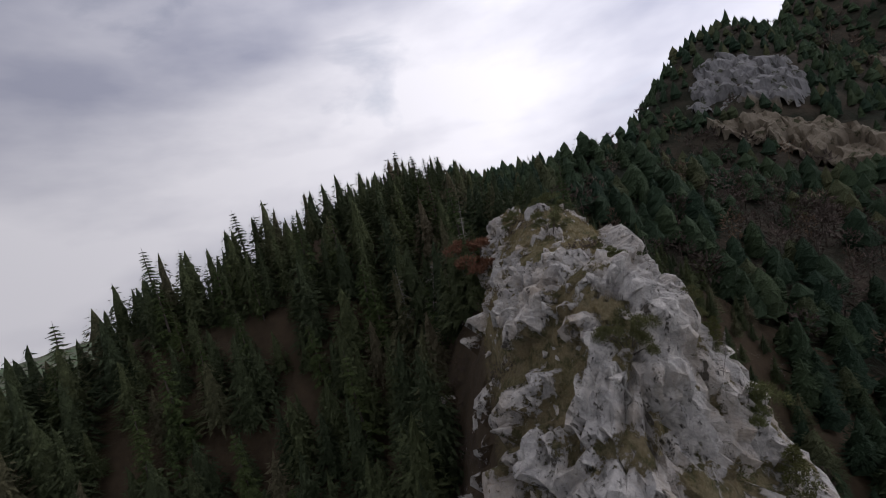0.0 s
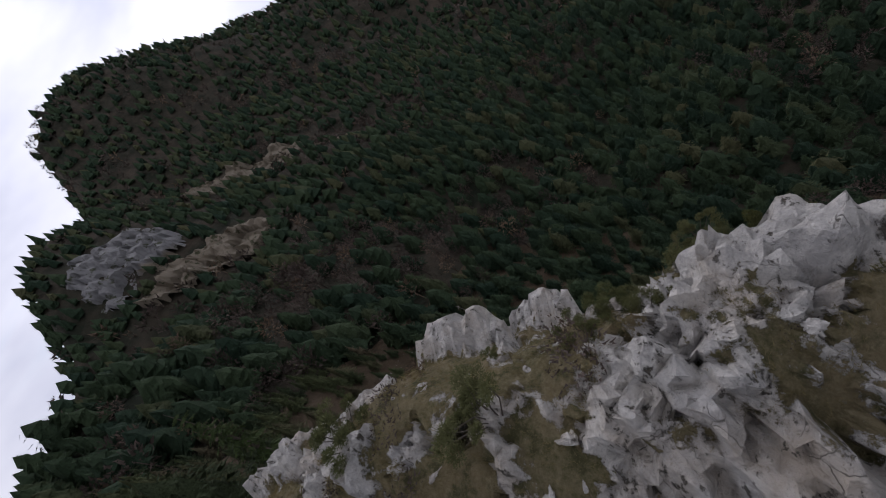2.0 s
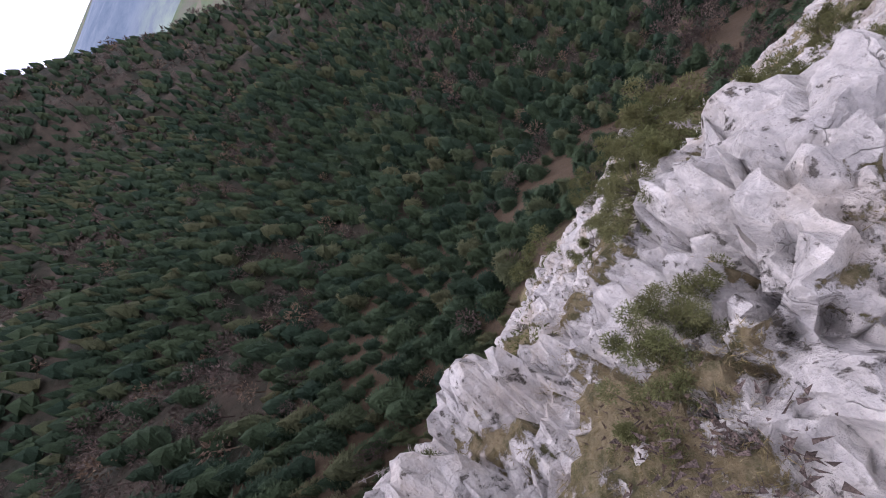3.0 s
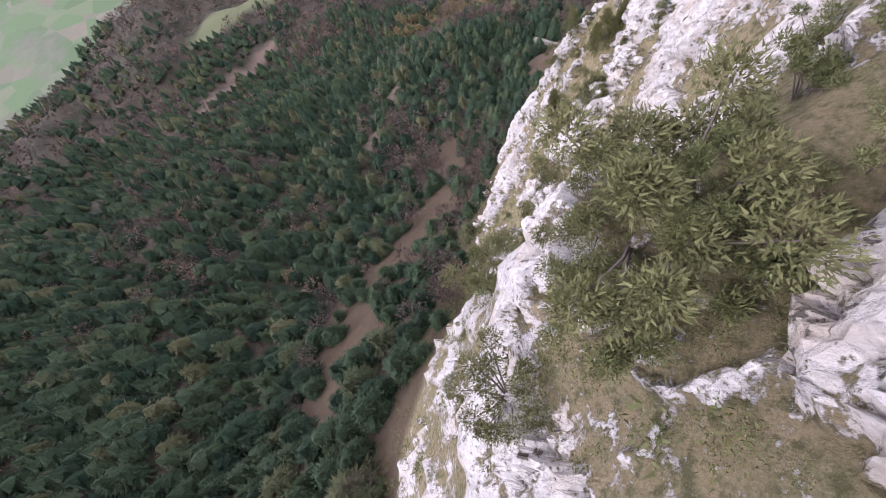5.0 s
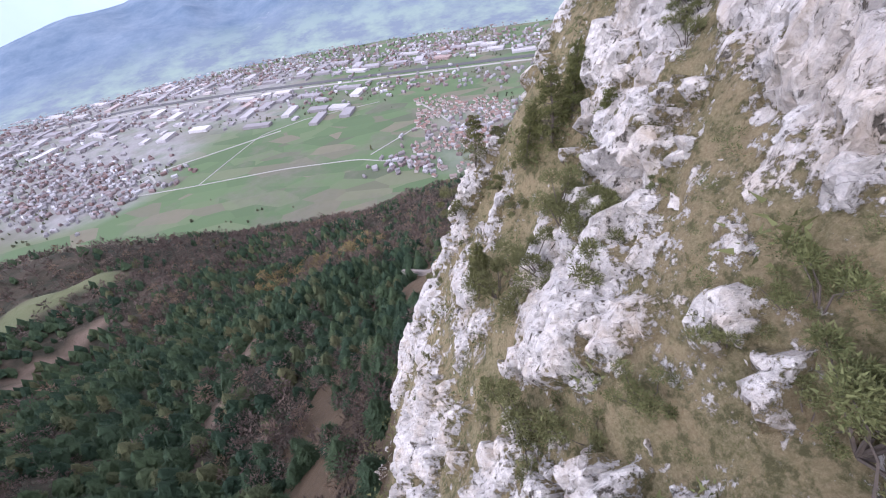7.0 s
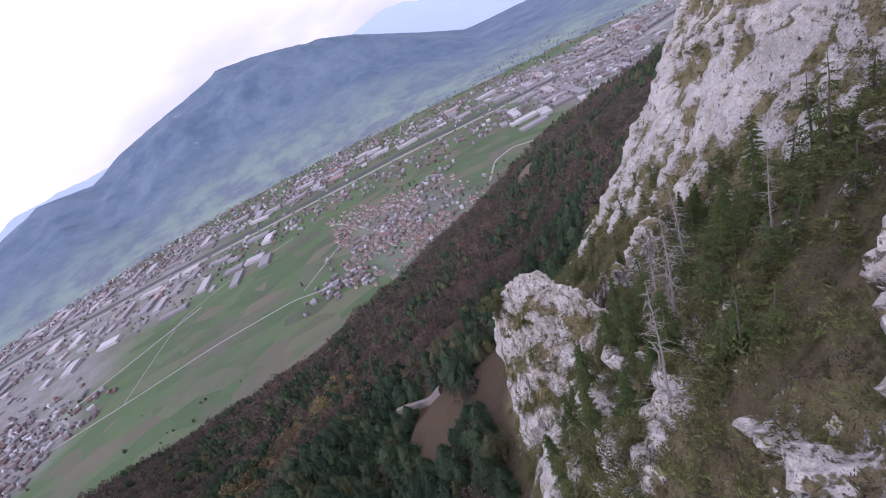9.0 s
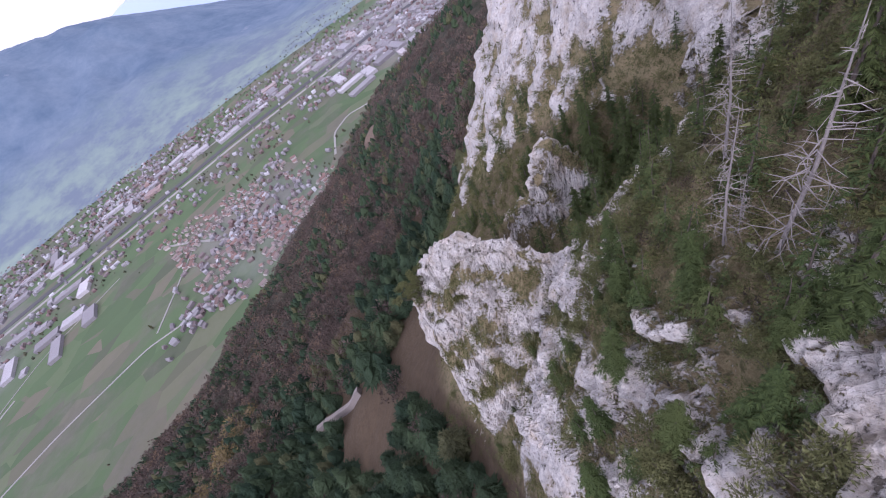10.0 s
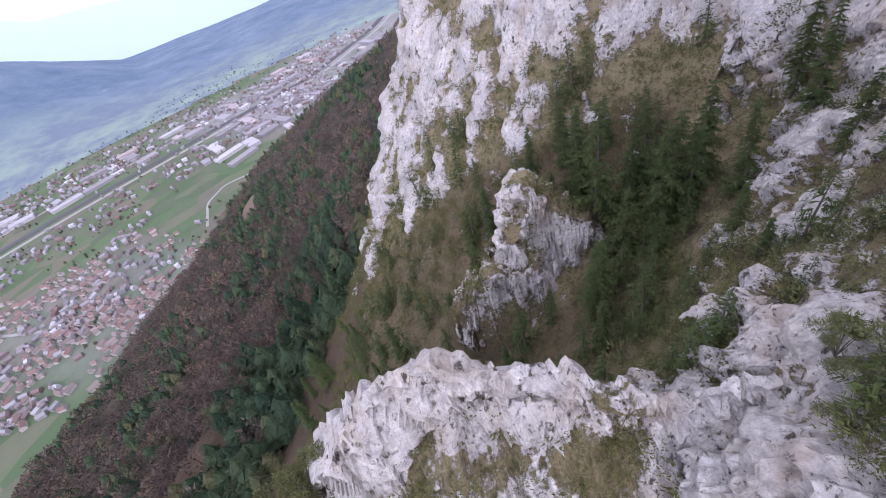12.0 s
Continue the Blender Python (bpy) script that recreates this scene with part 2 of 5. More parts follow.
CRAG = make_crag()
# a pale blue glow stands in for the haze on the last ridges
m = Nodes("last_slopes_haze_glow", 1.0)
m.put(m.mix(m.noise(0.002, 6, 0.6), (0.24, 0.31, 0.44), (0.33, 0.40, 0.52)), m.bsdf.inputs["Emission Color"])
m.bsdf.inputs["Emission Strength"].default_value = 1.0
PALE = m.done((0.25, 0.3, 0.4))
MOUNTAIN, BOULDER, HILLSIDE, VALLEY, FAR = make_mountain(), make_boulder(), make_hillside(), make_valley(), make_far()
NEEDLES = make_foliage("spruce_needles", (0.018, 0.034, 0.012), (0.06, 0.085, 0.026), (0.075, 0.08, 0.025))
PINE = make_foliage("mountain_pine_needles", (0.045, 0.056, 0.02), (0.13, 0.14, 0.055), (0.13, 0.115, 0.055))
DARK_PINE = make_foliage("ledge_pine_needles", (0.038, 0.047, 0.016), (0.115, 0.122, 0.04), (0.11, 0.10, 0.04))
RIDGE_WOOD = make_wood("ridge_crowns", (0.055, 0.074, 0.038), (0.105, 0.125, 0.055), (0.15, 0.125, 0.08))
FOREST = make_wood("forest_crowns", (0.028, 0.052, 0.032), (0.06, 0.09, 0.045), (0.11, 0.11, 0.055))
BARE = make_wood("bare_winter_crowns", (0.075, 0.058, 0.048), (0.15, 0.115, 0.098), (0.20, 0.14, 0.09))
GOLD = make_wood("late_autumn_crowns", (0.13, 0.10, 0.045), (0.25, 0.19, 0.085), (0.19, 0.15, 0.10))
BARK = make_plain("bark", (0.05, 0.04, 0.033), (0.15, 0.125, 0.105), 6.0, 0.95, 0.5)
DEADWOOD = make_plain("bleached_dead_wood", (0.15, 0.135, 0.125), (0.33, 0.3, 0.275), 5.0, 0.9, 0.4)
GRASS = make_foliage("dry_grass", (0.13, 0.105, 0.04), (0.30, 0.245, 0.12))
WALLS = make_plain("rendered_walls", (0.28, 0.25, 0.23), (0.48, 0.45, 0.42), 0.2)
TILES = make_roofs("roof_tiles", ((0.0, (0.17, 0.085, 0.065)), (0.45, (0.23, 0.125, 0.095)), (0.75, (0.16, 0.13, 0.12)), (1.0, (0.30, 0.24, 0.21))))
SHEDS = make_roofs("flat_industrial_roofs", ((0.0, (0.2, 0.21, 0.23)), (0.5, (0.34, 0.35, 0.38)), (0.85, (0.66, 0.67, 0.69)), (1.0, (0.3, 0.19, 0.16))))
ASPHALT = make_plain("asphalt", (0.05, 0.05, 0.053), (0.09, 0.09, 0.092), 0.3)
HEDGE = make_wood("hedges_and_orchards", (0.045, 0.052, 0.032), (0.11, 0.115, 0.07), (0.13, 0.11, 0.08))
BARRIER = make_plain("earth_and_gabion", (0.12, 0.105, 0.09), (0.26, 0.23, 0.21), 1.2)
CONCRETE = make_plain("pale_road", (0.2, 0.195, 0.18), (0.31, 0.3, 0.275), 0.2)

# ---- helpers ----
def hash3(i, j, k, seed):
    h = (i * 374761393 + j * 668265263 + k * 2147483647 + seed * 1274126177) & 0xFFFFFFFF
    h = ((h ^ (h >> 13)) * 1274126177) & 0xFFFFFFFF
    h = ((h ^ (h >> 16)) * 2246822519) & 0xFFFFFFFF
    return ((h ^ (h >> 15)) & 0xFFFFFF) / float(0xFFFFFF)


def value_noise(p, seed=0):
    """Smooth noise from 0 to 1 at rows of points."""
    q = np.floor(p).astype(np.int64)
    f = p - q
    f = f * f * (3 - 2 * f)
    total = np.zeros(len(p))
    for a in (0, 1):
        for b in (0, 1):
            for c in (0, 1):
                w = (f[:, 0] if a else 1 - f[:, 0]) * (f[:, 1] if b else 1 - f[:, 1]) * (f[:, 2] if c else 1 - f[:, 2])
                total += w * hash3(q[:, 0] + a, q[:, 1] + b, q[:, 2] + c, seed)
    return total


def fractal(p, octaves=4, seed=0, gain=0.5):
    total, size, most = np.zeros(len(p)), 1.0, 0.0
    for o in range(octaves):
        total += size * value_noise(p * 2.0**o, seed + o)
        most += size
        size *= gain
    return total / most


def blocks(p, seed=0):
    """Each point's cell number of a jittered lattice, and how far the next cell is."""
    q = np.floor(p).astype(np.int64)
    near, second, mark = np.full(len(p), 9.0), np.full(len(p), 9.0), np.zeros(len(p))
    for a in (-1, 0, 1):
        for b in (-1, 0, 1):
            for c in (-1, 0, 1):
                i, j, k = q[:, 0] + a, q[:, 1] + b, q[:, 2] + c
                s = np.stack([i + hash3(i, j, k, seed), j + hash3(i, j, k, seed + 7), k + hash3(i, j, k, seed + 13)], -1)
                d = ((s - p) ** 2).sum(-1)
                first = d < near
                second = np.where(first, near, np.minimum(second, d))
                mark = np.where(first, hash3(i, j, k, seed + 23), mark)
                near = np.where(first, d, near)
    return mark, np.sqrt(second) - np.sqrt(near)


def smooth(a, b, v):
    t = np.clip((v - a) / (b - a), 0, 1)
    return t * t * (3 - 2 * t)


def mesh_of(name, verts, faces, material, flat=True):
    """A mesh from arrays; faces are rows of three or of four corners."""
    verts, faces = np.asarray(verts, np.float32), np.asarray(faces, np.int32)
    me = bpy.data.meshes.new(name)
    n = faces.shape[1]
    me.vertices.add(len(verts)), me.loops.add(faces.size), me.polygons.add(len(faces))
    me.vertices.foreach_set("co", verts.ravel())
    me.loops.foreach_set("vertex_index", faces.ravel())
    me.polygons.foreach_set("loop_start", np.arange(0, faces.size, n, dtype=np.int32))
    me.polygons.foreach_set("use_smooth", np.full(len(faces), not flat))
    me.update(calc_edges=True)
    me.materials.append(material)
    return me


def weigh(me, name, values):
    a = me.attributes.new(name, "FLOAT", "POINT")
    a.data.foreach_set("value", np.asarray(values, np.float32))


def lattice(nx, ny):
    i, j = np.meshgrid(np.arange(nx - 1), np.arange(ny - 1), indexing="ij")
    a = (i * ny + j).ravel()
    return np.stack([a, a + ny, a + ny + 1, a + 1], -1)


def part(name, me, parent, label=""):
    ob = new(name, me)
    ob.parent = parent
    return tagged(ob, label)


def thing(name, label, category, group="", m=Matrix()):
    ob = tagged(new(name), label, category, group)
    ob.matrix_basis = m
    return ob


# ---- the landform ----
# Heights (x, y, z) that shape the near flank: the rocky crest, its western foot,
# the west face above the gully, the wooded ridge to the south-east and the cliffs to the north.
CREST = [(22.4, -24.6, 465.6), (20.2, -24.4, 460), (22.5, -26.6, 467.3), (25.3, -29.4, 468.2), (26.9, -35.3, 470.3), (27.8, -40.4, 469.8), (32, -45.8, 470), (27, -25.4, 464.7), (29.9, -30.1, 465.5), (23.7, -22.9, 463.9), (32.1, -35.3, 463.6), (34.1, -29, 454.1), (32.2, -22.1, 452), (36.2, -45.4, 462.4),
         (20.7, -11.2, 450.1), (17.4, -8.5, 448.3), (26.9, -9.1, 443.1)]
RIDGE = [(44.2, -62.5, 468.5), (58, -86, 476), (60.2, -53.8, 471.4), (71.2, -37.6, 465.9), (80.2, -26.3, 457.8), (35.7, -104.9, 467.9), (92.4, -20.2, 444.6), (17.9, -189.4, 478.2), (43.5, -43.5, 456.6), (43.3, -32.8, 448.3), (56.8, -23.8, 440.2), (103.6, -66.7, 425.7)]
WEST = [(19.3, -28.3, 462), (20, -31, 462.3), (20.5, -34.7, 463.2), (15.5, -31.4, 453.2), (10.9, -19.8, 445.2), (6.2, -19.7, 437.4), (9.4, -23.7, 439.8), (13.3, -21.4, 443.2), (14.3, -42, 443.1), (2.1, -46.7, 411.4), (-23.7, -53.7, 390.3), (17.2, -53.1, 444.8),
        (1.2, -66.4, 402.7), (-0.6, -33.7, 415.6), (24.5, -62.1, 454.1), (9.3, -87.4, 417)]
FACE = [(9.8, -1.9, 417), (4.1, -3.9, 407), (-4.9, -2.2, 397.6), (-9.7, -13.6, 385.2), (6.9, 13, 412.4), (2.9, 21.1, 409.7), (-2.1, 21.8, 399), (-4.5, 31.1, 388), (-6, 35.4, 381), (9.8, 22.1, 420.1), (13.6, -7.1, 421.4), (-24.2, 17, 350.4),
        (-26.9, 48.6, 335), (-43.3, -6.5, 353), (19.1, 7.6, 432.2), (17.6, 24.2, 429), (31.1, -2.8, 444.2)]
NORTH = [(8.2, 35.6, 395.8), (10, 48.5, 384.9), (17.9, 55.6, 376.1), (31.7, 42.7, 390), (44.2, 52, 370.1), (44.2, 60.2, 363.5), (36.3, 71, 356.2), (27.5, 63, 358.2), (56, 78.9, 368.3), (69.8, 86.8, 379.8), (103, 144.1, 335), (92.2, 155.8, 316.5),
         (83.5, 157.9, 293.1), (19.9, 84.8, 338.8), (0.2, 62.7, 352.3), (5.3, 82.6, 340.5), (68.2, 60.7, 393.1), (96.9, 111.3, 391.6), (58.9, 110.6, 344.9), (50.8, 23.5, 425.7), (98.7, 61.8, 423), (22.8, 33.4, 406.8)]
HELD = [(x, y) for x in (-70, 170) for y in range(-240, 280, 65)] + [(x, 250) for x in range(-20, 170, 60)] + [(x, -260) for x in range(-20, 170, 60)]


def country(x, y):
    """The wide slope that leans to the valley, the west hill, the south mountain."""
    z = 345 + 0.2 * np.clip(x, -1500, 600) - 0.47 * y
    z = z - 0.4 * np.clip(-720 - x, 0, None) * smooth(-560, -330, y)
    z = z + 125 * np.exp(-(((x + 560) / 260) ** 2 + ((y - 400) / 260) ** 2))
    z = z + 95 * np.exp(-(((x + 390) / 330) ** 2 + ((y + 700) / 260) ** 2))
    z = z + 37 * np.exp(-(((x + 66) / 66) ** 2 + ((y + 380) / 80) ** 2)) + 60 * np.exp(-(((x + 385) / 165) ** 2 + ((y + 600) / 150) ** 2)) + 105 * np.exp(-(((x + 740) / 240) ** 2 + ((y + 430) / 250) ** 2))
    brow = np.interp(x, [-1500, -900, -670, -480, -250, -120, 0, 80, 400], [-250, -420, -570, -650, -600, -440, -300, -250, -250])
    z = z - 1.1 * np.clip(brow - y, 0, None)
    z = z - 0.75 * np.clip(x - 110, 0, 500) * smooth(170, 20, y)
    p = np.stack([x, y, 0 * x], -1).reshape(-1, 3)
    rough = (fractal(p / 90.0, 4, 5) - 0.5) * 46 + (fractal(p / 22.0, 3, 9) - 0.5) * 9
    return z + rough.reshape(np.shape(x)) * smooth(40, 160, np.hypot(x - 20, y - 30))


SPOTS = np.array(CREST + RIDGE + WEST + FACE + NORTH, float)
KNOWN = np.concatenate([SPOTS[:, :2], np.array(HELD, float)])
LIFT = np.concatenate([SPOTS[:, 2] - country(SPOTS[:, 0], SPOTS[:, 1]), np.zeros(len(HELD))])


def kernel(d):
    return -np.sqrt(d * d + 1.0)


PULL = np.linalg.solve(kernel(np.hypot(*(KNOWN[:, None] - KNOWN[None]).transpose(2, 0, 1))) + 0.05 * np.eye(len(KNOWN)), LIFT)


CRESCENT = [(4.6, 75.8, 369), (6.4, 74.2, 372.2), (8, 72.8, 373.6), (9.8, 71.3, 376.6), (12, 67.6, 375.6), (14, 63.6, 373), (15, 60, 371.6), (15.8, 57, 372.6), (17.2, 53.8, 376.4)]


def land(x, y):
    x, y = np.asarray(x, float), np.asarray(y, float)
    lift = np.zeros(x.shape)
    for (a, b), w in zip(KNOWN, PULL):
        lift = lift + w * kernel(np.hypot(x - a, y - b))
    fade = smooth(-95, -60, x) * (1 - smooth(150, 210, x)) * smooth(-300, -230, y) * (1 - smooth(215, 270, y))
    # the crescent wall and the pinnacle behind it stand out of the north slope
    crescent = wall_of(x, y, CRESCENT, 2.0) - 2.2
    tower = np.maximum(wall_of(x, y, [(27.5, 81, 355), (30, 76.5, 360), (33.5, 73.5, 359)], 6.0), wall_of(x, y, [(33.5, 75.5, 362), (37.5, 74.8, 366), (38.5, 69.5, 362)], 7.0))
    z = country(x, y) + lift * fade
    return np.maximum(np.maximum(z, crescent), tower)


def wall_of(x, y, line, thick):
    """A standing wall of rock along a line, with steep sides."""
    best = np.full(np.shape(x), -1e3)
    for (ax, ay, az), (bx, by, bz) in zip(line, line[1:]):
        t = np.clip(((x - ax) * (bx - ax) + (y - ay) * (by - ay)) / ((bx - ax) ** 2 + (by - ay) ** 2), 0, 1)
        d = np.hypot(x - ax - t * (bx - ax), y - ay - t * (by - ay))
        along_it = np.stack([(ax + t * (bx - ax)) * 0.55, (ay + t * (by - ay)) * 0.55, 0 * t], -1)
        notch = 4.0 * (fractal(along_it.reshape(-1, 3), 4, 19, 0.6).reshape(np.shape(x)) - 0.5) * smooth(3.0, 0.3, d)
        best = np.maximum(best, notch + az + t * (bz - az) - 4.5 * np.clip(d - 0.2 * thick, 0, None) ** 1.15)
    return best


# where the rock lies bare: x, y, reach, how much
BARE_ROCK = [(23.7, -28.9, 2.6, 0.5), (22, -27, 1.9, 0.25), (9.5, -18.5, 4.5, -0.06), (12.6, 53.1, 4.5, 0.2), (9.1, 52.6, 3, 0.1)]
CAVE = (8.6, 8.2, 414.5)


def woods(x, y, z):
    """Where the flank is wooded: the south-east ridge and the foot of the face."""
    east = smooth(30, 34, x + 0.25 * (y + 35)) * (1 - smooth(-12, 4, y - 30 * smooth(44, 60, x)))
    rise = z - (345 + 0.2 * x - 0.47 * y)
    low = 1 - smooth(19, 39, rise - 22 * smooth(2, -18, x))
    north = 0.75 * smooth(24, 34, y) * (1 - smooth(58, 66, y)) * (1 - smooth(34, 44, x)) * smooth(388, 396, z + 0.55 * np.abs(y - 38))
    north = np.maximum(0.68 * north, 0.55 * smooth(5, 10, np.hypot(x - 36, y - 77)) * smooth(16, 24, x) * (1 - smooth(48, 56, x)) * smooth(56, 64, y) * (1 - smooth(118, 126, y)))
    south = smooth(-44, -50, y) * (1 - smooth(36, 42, x))
    return np.clip(np.maximum(np.maximum(np.maximum(east, low), north), south), 0, 1)


def flank(x, y):
    """The displaced rock surface over places of the plan: positions, turf and wood masks."""
    z = land(x, y)
    e = 0.6
    n = np.stack([land(x - e, y) - land(x + e, y), land(x, y - e) - land(x, y + e), np.full(len(x), 2 * e)], -1)
    steep = n[:, 2] / np.linalg.norm(n, axis=1)
    n /= np.linalg.norm(n, axis=1, keepdims=True)
    p = np.stack([x, y, z], -1)
    wood = woods(x, y, z)
    lean = np.stack([x * 0.9 + z * 0.25, y, z * 0.7 - y * 0.2], -1)
    crest = smooth(17, 20, x) * (1 - smooth(36, 40, x)) * smooth(-54, -48, y) * (1 - smooth(-22, -16, y))
    m1, g1 = blocks(lean / 3.1, 3)
    m2, g2 = blocks(lean / 1.15, 17)
    m3, g3 = blocks(lean / 0.55, 29)
    north = smooth(42, 52, x) * smooth(38, 62, y)
    turf = 0.45 + 1.7 * (fractal(p / 6.5, 4, 31, 0.6) - 0.5) + 0.34 * smooth(0.38, 0.86, steep) - 0.16 * smooth(0.42, 0.2, steep)
    turf = turf - 0.45 * (m1 - 0.5) - 0.42 * (m2 - 0.5) - 0.55 * north * smooth(0.9, 0.5, steep)
    turf = turf - 0.35 * smooth(-2.0, 1.0, wall_of(x, y, CRESCENT, 2.0) - z - 1.5)
    turf = turf + crest * (0.04 - 0.5 * (m2 - 0.5) + 1.7 * (fractal(p / 1.6, 3, 37, 0.6) - 0.5) - 0.04 - 0.3 * (m3 - 0.5))
    streak = fractal(np.stack([x / 4.0, y / 4.0, z / 14.0], -1), 4, 58, 0.6)
    turf = turf + north * 2.4 * (streak - 0.40)
    for a, b, r, much in BARE_ROCK:
        turf = turf - much * np.exp(-(((x - a) / r) ** 2 + ((y - b) / r) ** 2))
    turf = turf + 0.02 * smooth(30, 38, y) * (1 - smooth(58, 64, y)) * (1 - smooth(20, 30, x))
    turf = np.clip(turf + 0.7 * wood, 0, 1)
    hard = 1 - smooth(0.42, 0.56, turf)
    ribs = np.stack([x / 4.5, y / 4.5, z / 24.0], -1)
    push = (m1 - 0.4) * 1.3 + (m2 - 0.4) * 0.75 * (0.45 + 0.55 * smooth(0.2, 0.5, steep)) + (m3 - 0.5) * (0.2 + 0.3 * crest) * smooth(0.25, 0.6, steep) - 0.3 * crest * smooth(0.2, 0.0, g3) - 0.5 * smooth(0.16, 0.0, g1) - 0.22 * smooth(0.16, 0.0, g2)
    push += (fractal(p / 5.0, 4, 41) - 0.5) * 1.5 + (fractal(ribs, 4, 47) - 0.5) * (1.4 + 4.6 * north)
    ragged = 1 + 1.1 * (fractal(p / 1.3, 3, 67) - 0.5)
    cave = np.exp(-ragged * (((x - CAVE[0]) / 1.1) ** 2 + ((y - CAVE[1] - 0.5 * (z - CAVE[2])) / 1.9) ** 2 + ((z - CAVE[2]) / 1.7) ** 2))
    hollow = smooth(0.38, 0.62, cave)
    turf = turf * (1 - smooth(0.05, 0.3, cave))
    soft = (fractal(p / 3.0, 4, 55) - 0.5) * 0.9 - 0.3
    p = p + n * (push * hard + soft * (1 - hard))[:, None] + hollow[:, None] * np.array([5.2, 0.5, 1.3])
    return p, turf, wood


def flank_piece(name, x0, x1, y0, y1, step, holes=()):
    xs, ys = np.arange(x0, x1 + step / 2, step), np.arange(y0, y1 + step / 2, step)
    gx, gy = (v.ravel() for v in np.meshgrid(xs, ys, indexing="ij"))
    inner = (gx > x0 + step) & (gx < x1 - step) & (gy > y0 + step) & (gy < y1 - step)
    gx = gx + np.where(inner, np.random.default_rng(3).uniform(-0.36, 0.36, len(gx)), 0) * step
    gy = gy + np.where(inner, np.random.default_rng(4).uniform(-0.36, 0.36, len(gy)), 0) * step
    p, turf, wood = flank(gx, gy)
    quads = lattice(len(xs), len(ys))
    cx, cy = gx[quads].mean(1), gy[quads].mean(1)
    keep = np.ones(len(quads), bool)
    for a, b, c, d in holes:
        keep &= ~((cx > a) & (cx < b) & (cy > c) & (cy < d))
    me = mesh_of(name, p, quads[keep], MOUNTAIN, flat=step < 0.5)
    weigh(me, "turf", turf), weigh(me, "wood", wood)
    return tagged(new(name, me), "pale grey limestone flank with dry turf ledges", "mountain", kind="structure")


NEAR = (-60, 140, -120, 210)
FINE = [(6, 48, -60, -6), (-14, 26, -6, 42), (-2, 50, 42, 82)]
flank_piece("ground_flank", *NEAR, 0.8, [(a + 0.4, b - 0.4, c + 0.4, d - 0.4) for a, b, c, d in FINE])
flank_piece("ground_crest", *FINE[0], 0.17)
flank_piece("ground_face", *FINE[1], 0.17)
flank_piece("ground_north", *FINE[2], 0.2)



def crescent():
    """The stepped rock wall that curves out of the north slope: a rim, ledges and a lower tier."""
    line = np.array(CRESCENT, float)
    t = np.linspace(0, len(line) - 1, 150)
    mid = np.stack([np.interp(t, range(len(line)), line[:, k]) for k in range(3)], -1)
    for _ in range(60):
        mid[1:-1] = (mid[:-2] + mid[1:-1] * 2 + mid[2:]) / 4
    way = np.gradient(mid, axis=0)
    out = np.stack([way[:, 1], -way[:, 0], 0 * t], -1)
    out /= np.linalg.norm(out, axis=1, keepdims=True)
    mid[:, 2] += 2.8 * (fractal(mid * (0.45, 0.45, 0), 4, 19, 0.6) - 0.5)
    drop = np.concatenate([np.linspace(-9, -0.3, 32), np.linspace(0, 24, 110)])
    s, h = (v.ravel() for v in np.meshgrid(np.arange(len(t)), drop, indexing="ij"))
    p0 = mid[s]
    wave = 2.2 * (fractal(np.stack([s / 22.0, 0 * s, 0 * s], -1), 3, 44) - 0.5)
    step = 1.9 * smooth(4.2, 5.6, h + wave) + 2.3 * smooth(9.5, 11.5, h - wave) + 1.5 * smooth(16, 18, h + wave)
    away = np.where(h < 0, -0.5 + 0.16 * h, 0.35 + 0.26 * h + step)
    p = p0 + out[s] * away[:, None] - np.stack([0 * h, 0 * h, np.abs(h)], -1)
    lean = p @ np.array([[0.9, 0, 0.2], [0, 1, -0.2], [0.25, 0, 0.75]])
    m1, g1 = blocks(lean / 2.6, 3)
    m2, g2 = blocks(lean / 1.0, 17)
    push = 1.5 * (m1 - 0.5) + 0.7 * (m2 - 0.5) - 0.4 * smooth(0.15, 0, g1) - 0.2 * smooth(0.15, 0, g2) + 1.6 * (fractal(p / 4.0, 4, 41) - 0.5)
    face = np.where(h < 0, -1.0, 1.0)
    p = p + out[s] * (push * face)[:, None] + np.stack([0 * h, 0 * h, 0.25 * push * (1 - smooth(0, 2, np.abs(h)))], -1)
    ledge = 1.2 * np.exp(-((h + wave - 5.1) / 0.9) ** 2) + 1.2 * np.exp(-((h - wave - 10.8) / 1.1) ** 2) + np.exp(-((h + wave - 17.2) / 1.2) ** 2)
    turf = np.clip(0.10 + 1.9 * (fractal(p / 3.0, 4, 33, 0.6) - 0.5) + 0.3 * ledge + 0.012 * h - 0.3 * (m2 - 0.5), 0, 1)
    quads = lattice(len(t), len(drop))
    me = mesh_of("ground_crescent", p, quads, MOUNTAIN)
    weigh(me, "turf", turf), weigh(me, "wood", 0 * turf)
    tagged(new("ground_crescent", me), "stepped pale limestone wall with bushy ledges", "cliff", kind="structure")
    return p[(turf > 0.5) & (h > 2)]


LEDGES = crescent()


